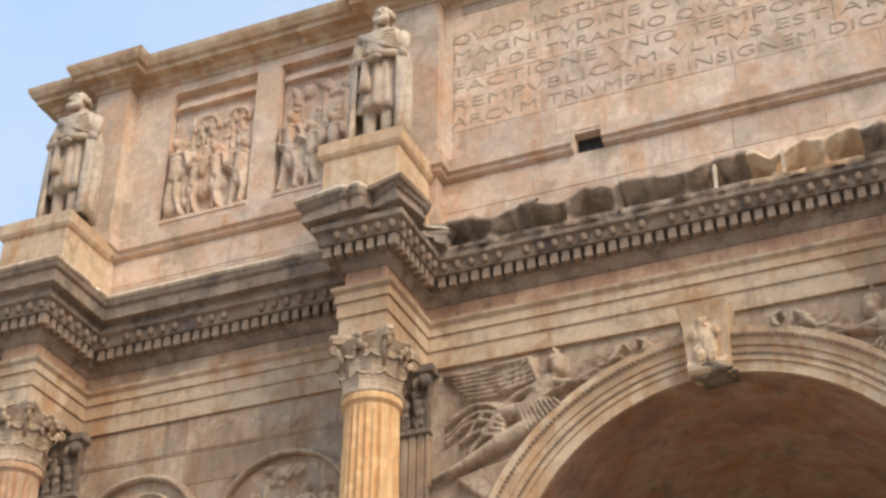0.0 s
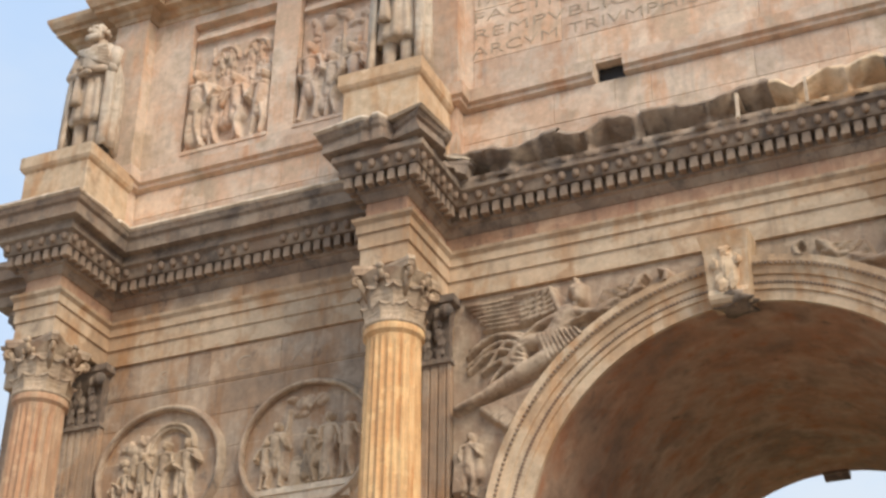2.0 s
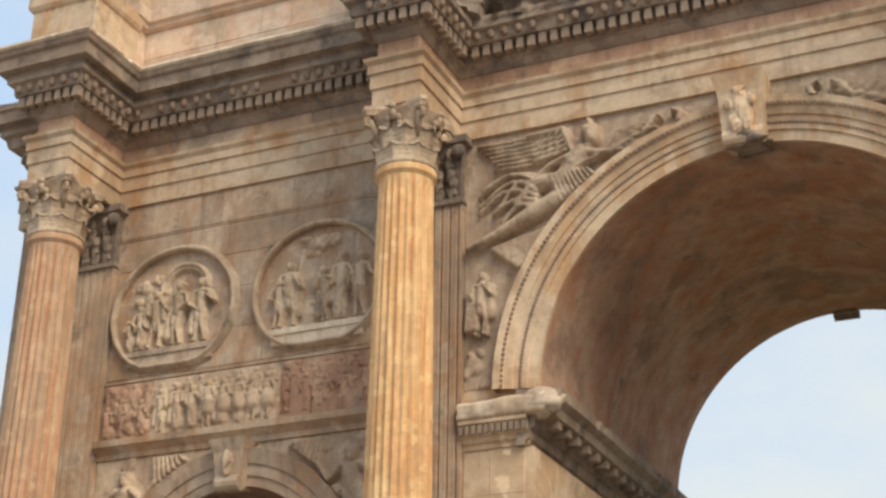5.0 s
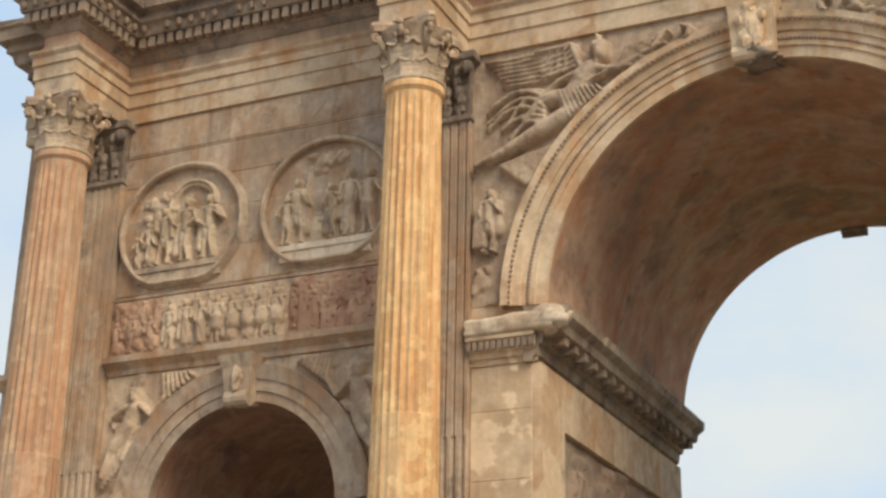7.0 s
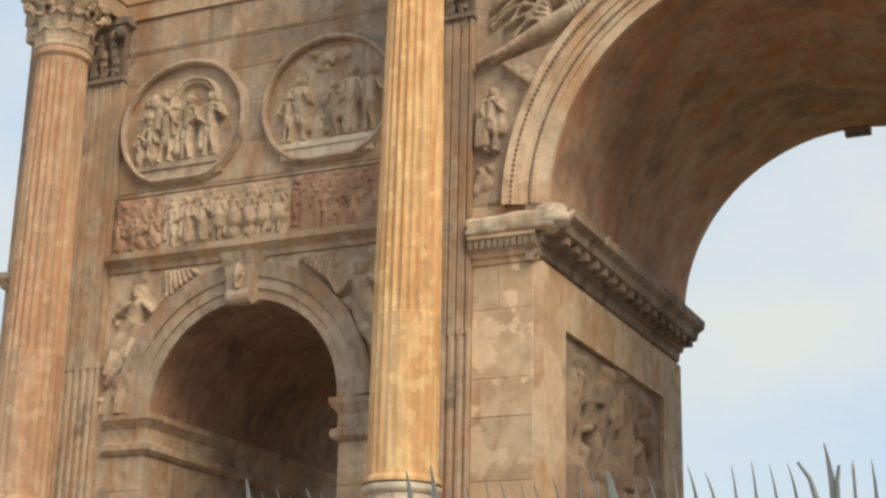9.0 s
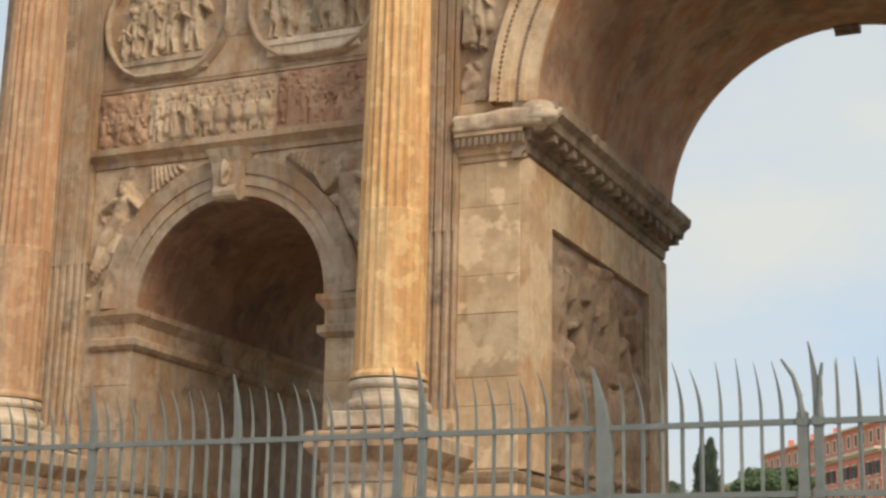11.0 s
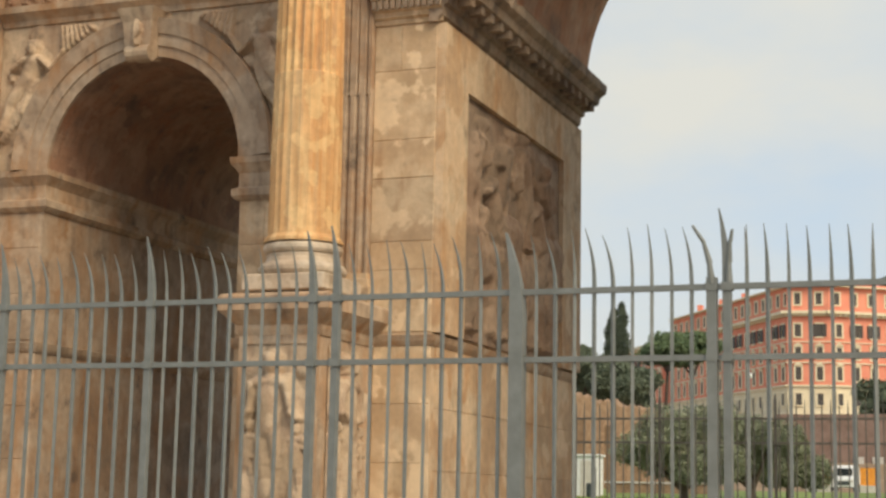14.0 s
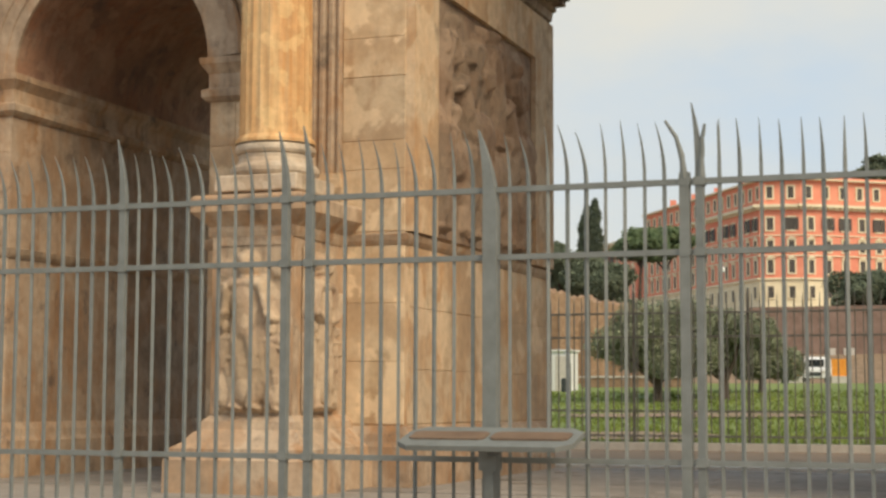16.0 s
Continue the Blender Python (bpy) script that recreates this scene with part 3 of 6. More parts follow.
# string course over the side arches, ledge at pedestal height, foot of the piers
for s in (-1, 1):
    a, b = sorted((s * 10.82, s * 5.40))
    bm = bmesh.new()
    sweep(bm, [(a, 0), (b, 0)], [(-0.1, 8.42), (0.05, 8.42), (0.07, 8.50), (0.13, 8.55), (0.20, 8.60), (0.21, 8.70), (-0.1, 8.72)])
    part("string_course", bm, GRIME, arch)
    bm = bmesh.new()
    sweep(bm, [(a, 0), (b, 0)], [(-0.1, 9.68), (0.05, 9.69), (0.06, 9.74), (-0.1, 9.76)])
    part("string_course", bm, GRIME, arch)
    bm = bmesh.new()
    sweep(bm, [(a, 0), (b, 0)], [(-0.1, 12.26), (0.02, 12.27), (0.02, 12.9), (-0.1, 12.9)])
    part("wall_band", bm, GRIME, arch)
    for e0, e1 in ((JAMB, SIDE_X - SIDE_R), (SIDE_X + SIDE_R, HX)):
        a, b = sorted((s * e0, s * e1))
        for nm, prof in (("pier_ledge", [(-0.1, 3.30), (0.02, 3.30), (0.06, 3.36), (0.09, 3.44), (-0.1, 3.48)]), ("pier_foot", [(-0.1, 0.0), (0.14, 0.0), (0.14, 0.55), (0.10, 0.62), (0.08, 0.72), (0.03, 0.82), (-0.1, 0.84)])):
            bm = bmesh.new()
            sweep(bm, [(a, DEP), (a, 0), (b, 0), (b, DEP)], prof)
            part(nm, bm, GRIME, arch)

# the string course and the arch ledge go on round the outer flank
for prof in ([(-0.1, 8.38), (0.04, 8.40), (0.10, 8.50), (0.16, 8.56), (0.16, 8.66), (-0.1, 8.70)], [(-0.1, 5.86), (0.03, 5.88), (0.08, 5.98), (0.09, 6.08), (-0.1, 6.12)]):
    bm = bmesh.new()
    ragged_slab(bm, [(-HX, DEP), (-HX, 0), (-11.84, 0)], prof, 0.12, 5.0, -0.2)
    part("string_course", bm, GRIME, arch)

# ---- columns ----


def shaft_mesh():
    """A fluted shaft whose lower third has its flutes filled."""
    bm = bmesh.new()
    zs = [4.56, 4.60, 4.66, 4.74, 5.2, 6.0, 6.86, 6.88, 6.95, 7.6, 8.6, 9.6, 10.6, 11.5, 11.74, 11.80, 11.86, 11.90]
    n = 24
    loops = []
    for z in zs:
        t = (z - 4.56) / 7.34
        r = 0.485 - 0.075 * t ** 1.5
        if z < 4.62:
            r += 0.05
        if z > 11.78:
            r += 0.05
        lp = []
        for i in range(n * 6):
            a = 2 * math.pi * i / (n * 6)
            ph = (i % 6) / 6.0
            prof = (0, 0.45, 0.9, 1.0, 0.9, 0.45)[i % 6]
            d = 0.0 if z < 4.7 or z > 11.72 else (0.014 * prof if z < 6.87 else 0.042 * prof)
            lp.append(((r - d) * math.cos(a), (r - d) * math.sin(a), z))
        loops.append(lp)
    rings(bm, loops, True, True)
    return bm


def base_mesh():
    bm = bmesh.new()
    box(bm, -0.60, 0.60, -0.60, 0.60, 3.88, 4.10, 0.02)
    pr = []
    for c, r0, z, rr in ((0.0, 0.60, 4.19, 0.09), (0, 0.54, 4.48, 0.07)):
        pr += [(r0 - rr + rr * math.cos(a), z + rr * math.sin(a)) for a in (-1.57, -0.9, -0.3, 0.3, 0.9, 1.57)]
        if z < 4.3:
            pr += [(0.50, 4.30), (0.485, 4.35), (0.49, 4.39)]
    pr += [(0.53, 4.56), (0.53, 4.58)]
    lathe(bm, pr, 36)
    return bm


def leaf(bm, a, r, z, w, h, curl):
    """One acanthus leaf: a ribbed tongue that leans out and rolls over at the tip."""
    rows = []
    for k in range(11):
        t = k / 10
        out = r + 0.03 + curl * t * t * (1.0 if t < 0.9 else 0.8)
        zz = z + h * (t if t < 0.85 else 0.85 - (t - 0.85) * 0.9)
        ww = w * (1 - 0.55 * t * t) * (1.0 + 0.30 * (k % 2))
        row = []
        for j in (-2, -1, 0, 1, 2):
            aa = a + ww * j / 2 / max(out, 0.1)
            rad = out - 0.035 * abs(j) * 0.5 + (0.02 if j == 0 else 0)
            row.append((rad * math.cos(aa), rad * math.sin(aa), zz - 0.02 * abs(j) * (k > 7)))
        rows.append(row)
    rings(bm, rows, False)
    inner = [[(p[0] * 0.9, p[1] * 0.9, p[2]) for p in row] for row in rows]
    rings(bm, [r_[::-1] for r_ in inner], False)


def capital_bell():
    bm = bmesh.new()
    lathe(bm, [(0.44, 11.88), (0.48, 11.92), (0.48, 11.96), (0.42, 12.0), (0.42, 12.3), (0.46, 12.6), (0.56, 12.76)], 24)
    return bm


def capital_leaves(z, h, n, off, curl):
    bm = bmesh.new()
    for i in range(n):
        leaf(bm, 2 * math.pi * (i + off) / n, 0.42, z, 0.215, h, curl)
    return bm


def scroll_mesh():
    """Corner volute: a stalk that rises out of the leaves and curls under the abacus."""
    bm = bmesh.new()
    a = math.pi / 4
    c, q = math.cos(a), math.sin(a)
    tube(bm, (0.40 * c, 0.40 * q, 12.34), (0.60 * c, 0.60 * q, 12.68), 0.045, 0.06, 7)
    for i in range(9):
        t = i * 0.75
        r = 0.075 * (1 - i / 11)
        d = 0.62 + r * math.sin(t)
        ball(bm, (d * c, d * q, 12.645 + r * math.cos(t)), (0.045, 0.045, 0.035), 7, 5)
    return bm


def rosette_mesh():
    """Small inner curls and the flower in the middle of one side."""
    bm = bmesh.new()
    for s in (-0.17, 0.17):
        ball(bm, (0.50 * math.cos(s), 0.50 * math.sin(s), 12.62), (0.05, 0.05, 0.065), 8, 5, 0.3, 2)
        tube(bm, (0.43 * math.cos(s * 1.6), 0.43 * math.sin(s * 1.6), 12.36), (0.50 * math.cos(s), 0.50 * math.sin(s), 12.60), 0.03, 0.035, 6)
    tube(bm, (0.48, 0, 12.60), (0.54, 0, 12.78), 0.07, 0.04, 7)
    ball(bm, (0.55, 0, 12.80), (0.05, 0.06, 0.06), 8, 5, 0.5, 1)
    return bm


def abacus_mesh():
    bm = bmesh.new()
    lp = []
    for i in range(4):
        a = math.pi / 4 + i * math.pi / 2
        nx = a + math.pi / 2
        c0, c1 = Vector((math.cos(a), math.sin(a))) * 0.76, Vector((math.cos(nx), math.sin(nx))) * 0.76
        t = (c1 - c0).normalized()
        lp.append(c0 + t * 0.07)
        mid = (c0 + c1) / 2
        for k in range(1, 6):
            u = k / 6
            p = (c0 + t * 0.07) * (1 - u) + (c1 - t * 0.07) * u
            lp.append(p - mid.normalized() * 0.13 * math.sin(math.pi * u))
        lp.append(c1 - t * 0.07)
    rings(bm, [[(p.x * s, p.y * s, z) for p in lp] for s, z in ((0.93, 12.76), (0.97, 12.82), (1.0, 12.84), (1.0, 12.90))], True, True)
    return bm


def pedestal_mesh():
    """Carved block with a spreading foot and a heavy cap, standing before the pier."""
    bm = bmesh.new()
    box(bm, -0.56, 0.56, -1.72, 0.0, 0.8, 3.4)
    p = [(-0.56, 0.0), (-0.56, -1.72), (0.56, -1.72), (0.56, 0.0)]
    sweep(bm, p, [(-0.1, 3.28), (0.02, 3.28), (0.05, 3.36), (0.05, 3.42), (0.12, 3.48), (0.20, 3.56), (0.24, 3.60), (0.24, 3.78), (0.20, 3.82), (-0.5, 3.88)])
    sweep(bm, p, [(0.30, 0.0), (0.46, 0.0), (0.46, 0.42), (0.40, 0.46), (0.40, 0.56), (0.28, 0.64), (0.20, 0.74), (0.12, 0.80), (0.10, 0.90), (0.02, 0.98), (-0.1, 0.99)])
    box(bm, -1.0, 1.0, -2.17, 0.0, 0.0, 0.4)
    return bm


def pilaster_mesh():
    """Flat fluted half pillar behind a column, with its own base and leafy capital block."""
    bm = bmesh.new()
    w, n = 0.48, 7
    loops = []
    pts = [(-w, 0.0), (-w, -0.13)]
    fl = 2 * w / n
    for i in range(n):
        x0 = -w + i * fl
        pts += [(x0 + fl * 0.2, -0.13), (x0 + fl * 0.3, -0.105), (x0 + fl * 0.5, -0.09), (x0 + fl * 0.7, -0.105), (x0 + fl * 0.8, -0.13)]
    pts += [(w, -0.13), (w, 0.0)]
    rings(bm, [[(x, y, z) for x, y in pts] for z in (4.3, 6.86)], False)
    rings(bm, [[(x, y - (0.03 if y < -0.1 and y > -0.13 else 0), z) for x, y in pts] for z in (6.862, 11.8)], False)
    return bm


def pilaster_base_mesh():
    bm = bmesh.new()
    rings(bm, [[(-w, 0, z), (-w, -d, z), (w, -d, z), (w, 0, z)] for w, d, z in ((0.57, 0.24, 3.88), (0.57, 0.24, 4.1), (0.54, 0.21, 4.11), (0.54, 0.21, 4.22), (0.51, 0.17, 4.23), (0.51, 0.17, 4.3), (0.48, 0.12, 4.31))], False)
    return bm


def pilaster_cap_mesh():
    bm = bmesh.new()
    rings(bm, [[(-w, 0, z), (-w, -d, z), (w, -d, z), (w, 0, z)] for w, d, z in ((0.48, 0.12, 11.79), (0.51, 0.18, 11.80), (0.51, 0.18, 11.88), (0.46, 0.13, 11.89), (0.46, 0.15, 12.4), (0.52, 0.26, 12.76), (0.60, 0.30, 12.78), (0.60, 0.30, 12.9))], False)
    for row, (z, h, k) in enumerate(((11.9, 0.42, 4), (12.2, 0.45, 3))):
        for i in range(k):
            x = -0.42 + 0.84 * (i + 0.5) / k
            for q in range(3):
                ball(bm, (x + rng.uniform(-0.02, 0.02), -0.16 - 0.05 * q * 0.6 - 0.03 * row, z + h * (0.2 + 0.32 * q)), (0.10 - 0.015 * q, 0.05, 0.12), 7, 5, 0.5, i + q)
    for s in (-1, 1):
        ball(bm, (s * 0.46, -0.28, 12.62), (0.12, 0.08, 0.12), 8, 6)
    return bm


protos = {}
for c in COLS:
    if not protos:
        col = part("column", shaft_mesh(), YELLOW, arch, "yellow marble column with a fluted shaft", (c, COL_Y, 0))
        protos["base"] = part("column_base", base_mesh(), PALE, col, "round moulded marble base")
        protos["bell"] = part("capital", capital_bell(), RELIEF, col, "leafy carved capital")
        cap = protos["bell"]
        protos["leaves"] = [part("leaf_tier", capital_leaves(11.96, 0.34, 8, 0.0, 0.10), RELIEF, cap), part("leaf_tier", capital_leaves(12.16, 0.44, 8, 0.5, 0.15), RELIEF, cap)]
        protos["scroll"] = part("scroll", scroll_mesh(), RELIEF, cap, smooth=True)
        protos["rosette"] = part("rosette", rosette_mesh(), RELIEF, cap, smooth=True)
        for k in (1, 2, 3):
            again(protos["scroll"], (0, 0, 0), cap, k * math.pi / 2)
            again(protos["rosette"], (0, 0, 0), cap, k * math.pi / 2)
        protos["abacus"] = part("abacus", abacus_mesh(), RELIEF, cap)
        tagged(col, "rosy weathered marble column with a fluted shaft")
        col.data = col.data.copy()
        col.data.materials[0] = ROSY
        protos["column"] = part("column", shaft_mesh(), YELLOW, arch, "yellow marble column with a fluted shaft", (COLS[1], COL_Y, 0))
        protos["ped"] = part("pedestal", pedestal_mesh(), GRIME, arch, "tall carved marble pedestal", (c, 0, 0))
        protos["pil"] = part("pilaster", pilaster_mesh(), GRIME, arch, "flat fluted pilaster behind a column", (c, 0, 0))
        protos["pilbase"] = part("pilaster_base", pilaster_base_mesh(), MARBLE, arch, "", (c, 0, 0))
        protos["pilcap"] = part("pilaster_capital", pilaster_cap_mesh(), CRUST, arch, "dark leafy pilaster capital", (c, 0, 0))
    else:
        col = protos["column"] if c == COLS[1] else again(protos["column"], (c, COL_Y, 0), arch)
        again(protos["base"], (0, 0, 0), col)
        cap = again(protos["bell"], (0, 0, 0), col)
        for o in (*protos["leaves"], protos["abacus"]):
            again(o, (0, 0, 0), cap)
        for k in range(4):
            again(protos["scroll"], (0, 0, 0), cap, k * math.pi / 2)
            again(protos["rosette"], (0, 0, 0), cap, k * math.pi / 2)
        for k in ("ped", "pil", "pilbase", "pilcap"):
            again(protos[k], (c, 0, 0), arch)

# ---- carving ----


def folds(bm, c, r0, r1, z0, z1, n=18, k=7, deep=0.12, flat=0.7, ph=0.0, steps=4):
    """Hanging cloth: a tapering body with vertical folds."""
    loops = []
    for s in range(steps + 1):
        t = s / steps
        lp = []
        for i in range(n):
            a = 2 * math.pi * i / n
            r = (r0 + (r1 - r0) * t) * (1 + deep * math.cos(k * a + ph + 0.8 * t))
            lp.append((c[0] + r * math.cos(a), c[1] + flat * r * math.sin(a), z0 + (z1 - z0) * t))
        loops.append(lp)
    rings(bm, loops, True, True)


# ---- carved reliefs: rounded limbs and folded cloth fused into one stone surface ----


def body(x, z, h, rnd, deep, robe=None, lean=0.0, stride=None, face=1):
    """Strokes of one carved shape: (x0, z0, r0, x1, z1, r1, height, folds)."""
    robe = rnd.random() < 0.45 if robe is None else robe
    st = (rnd.uniform(0.03, 0.10) if stride is None else stride) * h
    lx = lean * h
    hip, chest, neck = (x, z + 0.50 * h), (x + lx * 0.6, z + 0.72 * h), (x + lx * 0.9, z + 0.84 * h)
    head = (x + lx + face * 0.012 * h, z + 0.915 * h)
    out = [(head[0], head[1] - 0.02 * h, 0.052 * h, head[0], head[1] + 0.025 * h, 0.058 * h, deep * 1.0, 0),
           (head[0] - face * 0.02 * h, head[1] + 0.03 * h, 0.055 * h, head[0], head[1] + 0.045 * h, 0.045 * h, deep * 0.92, 60 / h),
           (neck[0], neck[1] - 0.02 * h, 0.04 * h, head[0], head[1] - 0.03 * h, 0.035 * h, deep * 0.7, 0),
           (chest[0] - 0.085 * h, neck[1] - 0.05 * h, 0.05 * h, chest[0] + 0.085 * h, neck[1] - 0.05 * h, 0.05 * h, deep * 0.8, 0),
           (*chest, 0.105 * h, *hip, 0.085 * h, deep * 0.85, 0)]
    low = 0.07 if robe else 0.30
    out.append((x, z + 0.56 * h, 0.10 * h, x + 0.02 * h * face, z + low * h + 0.1 * h, (0.14 if robe else 0.13) * h, deep * 0.8, 34 / h))
    for s in (-1, 1):
        knee = (x + s * st * 0.9 + face * 0.03 * h * (s > 0), z + 0.27 * h)
        foot = (x + s * st * 1.2 - face * 0.02 * h, z + 0.035 * h)
        out += [(x + s * 0.045 * h, z + 0.46 * h, 0.062 * h, *knee, 0.048 * h, deep * (0.78 if s > 0 else 0.6), 0),
                (*knee, 0.046 * h, *foot, 0.028 * h, deep * (0.74 if s > 0 else 0.56), 0),
                (*foot, 0.028 * h, foot[0] + face * 0.06 * h, z + 0.02 * h, 0.02 * h, deep * 0.8, 0)]
        sh = (chest[0] + s * 0.12 * h, neck[1] - 0.06 * h)
        el = (sh[0] + s * rnd.uniform(0.0, 0.09) * h, z + rnd.uniform(0.58, 0.66) * h)
        hd = (el[0] + rnd.uniform(-0.14, 0.12) * s * h, z + rnd.uniform(0.46, 0.80) * h)
        out += [(*sh, 0.042 * h, *el, 0.034 * h, deep * 0.85, 0), (*el, 0.034 * h, *hd, 0.024 * h, deep * 0.95, 0)]
    if rnd.random() < 0.7:
        s = rnd.choice((-1, 1))
        out.append((x + s * 0.10 * h, z + 0.80 * h, 0.05 * h, x + s * 0.15 * h, z + rnd.uniform(0.15, 0.35) * h, 0.08 * h, deep * 0.6, 42 / h))
    return out


def relief(name, x0, x1, z0, z1, step, strokes, mat, parent, label="", y=0.0, inside=None, rough=0.012, m=None, seed=0):
    """Height field of all strokes, each the rounded top of a tapered limb, over a flat ground."""
    nx, nz = int((x1 - x0) / step) + 1, int((z1 - z0) / step) + 1
    gx, gz = np.meshgrid(np.linspace(x0, x1, nx), np.linspace(z0, z1, nz))
    H = np.zeros_like(gx)
    for ax, az, ra, bx, bz, rb, top, fold in strokes:
        dx, dz = bx - ax, bz - az
        L2 = dx * dx + dz * dz + 1e-9
        t = np.clip(((gx - ax) * dx + (gz - az) * dz) / L2, 0, 1)
        r = ra + (rb - ra) * t
        px, pz = gx - (ax + dx * t), gz - (az + dz * t)
        u2 = (px * px + pz * pz) / (r * r)
        hgt = top * np.sqrt(np.clip(1 - u2, 0, 1)) ** 0.8
        if fold:
            side = (px * dz - pz * dx) / math.sqrt(L2)
            hgt = hgt * (1 - 0.20 * (0.5 + 0.5 * np.cos(fold * side + 2.0 * t)) * (u2 < 1))
        H = np.maximum(H, hgt)
    if inside is None:
        edge = np.minimum(np.minimum(gx - x0, x1 - gx), np.minimum(gz - z0, z1 - gz))
        H = H * np.clip(edge / (4 * step), 0, 1) ** 0.6
    verts = []
    for j in range(nz):
        for i in range(nx):
            a, b, c = gx[j, i], gz[j, i], H[j, i]
            w = noise.noise(Vector((a * 5.0, b * 5.0, seed))) * rough + noise.noise(Vector((a * 16.0, b * 16.0, seed + 4.0))) * rough * 0.6
            verts.append((a, y - c + w * (0.4 + (c > 0.01)), b))
    faces = []
    for j in range(nz - 1):
        for i in range(nx - 1):
            k = j * nx + i
            if inside is None or inside(gx[j, i], gz[j, i]):
                faces.append((k, k + 1, k + nx + 1, k + nx))
    me = bpy.data.meshes.new(name)
    me.from_pydata(verts, [], faces)
    me.polygons.foreach_set("use_smooth", [True] * len(faces))
    if m is not None:
        me.transform(m)
    me.materials.append(mat)
    ob = new(name, me)
    ob.parent = parent
    if label:
        tagged(ob, label)
    return ob


def lumps(x0, x1, z0, z1, n, r, top, rnd):
    out = []
    for i in range(n):
        x, z, q = rnd.uniform(x0, x1), rnd.uniform(z0, z1), r * rnd.uniform(0.5, 1.3)
        out.append((x, z, q, x + rnd.uniform(-1, 1) * q * 1.5, z + rnd.uniform(-1, 1) * q * 1.5, q * 0.7, top * rnd.uniform(0.4, 1.0), rnd.choice((0, 0, 40))))
    return out


# attic panels
for k, (x0, x1) in enumerate(((-9.92, -8.12), (-7.60, -5.7))):
    rnd = random.Random(40 + k)
    pan = part("attic_relief", boxes((x0, x1, 0.20, 0.25, 17.05, 20.05)), ATTIC, arch, "carved scene in a recessed attic panel")
    part("panel_cornice", boxes((x0 + 0.08, x1, 0.02, 0.2, 19.66, 19.73), (x0 + 0.08, x1, 0.08, 0.2, 19.73, 19.84)), ATTIC, pan)
    part("panel_ledge", boxes((x0, x1, -0.02, 0.2, 17.05, 17.12)), ATTIC, pan)
    S = []
    for i in range(4):
        S += body(x0 + 0.36 + i * 0.40, 17.95 + rnd.uniform(-0.05, 0.1), 0.95, rnd, 0.06, False)
    S += lumps(x0 + 0.2, x1 - 0.2, 17.6, 18.6, 6, 0.16, 0.06, rnd)
    spots = ((0.20, 1.80), (0.62, 1.35), (1.12, 1.50), (1.55, 1.45)) if k == 0 else ((0.30, 1.75), (0.72, 1.45), (1.20, 1.5), (1.62, 1.4))
    for i, (dx, h) in enumerate(spots):
        S += body(x0 + dx, 17.10, h, rnd, 0.30 if i % 2 == 0 else 0.26, None, rnd.uniform(-0.06, 0.06), None, rnd.choice((-1, 1)))
    if k == 0:
        for cx in (x0 + 0.72, x0 + 1.38):
            for q in range(10):
                a, b = math.pi * q / 10, math.pi * (q + 1) / 10
                S.append((cx - 0.26 * math.cos(a), 19.1 + 0.3 * math.sin(a), 0.04, cx - 0.26 * math.cos(b), 19.1 + 0.3 * math.sin(b), 0.04, 0.07, 0))
            S += body(cx - 0.1, 18.75, 0.55, rnd, 0.09, False) + body(cx + 0.1, 18.75, 0.55, rnd, 0.09, False)
    else:
        S += lumps(x0 + 0.2, x1 - 0.3, 19.0, 19.45, 16, 0.10, 0.10, rnd)
    for i in range(3):
        S.append((x0 + 0.45 + i * 0.42, 18.0, 0.02, x0 + 0.42 + i * 0.45, 19.45, 0.02, 0.06, 0))
    relief("carved_surface", x0 + 0.02, x1 - 0.02, 17.11, 19.66, 0.018, S, ATTIC, pan, "", 0.15, None, 0.012, None, k)

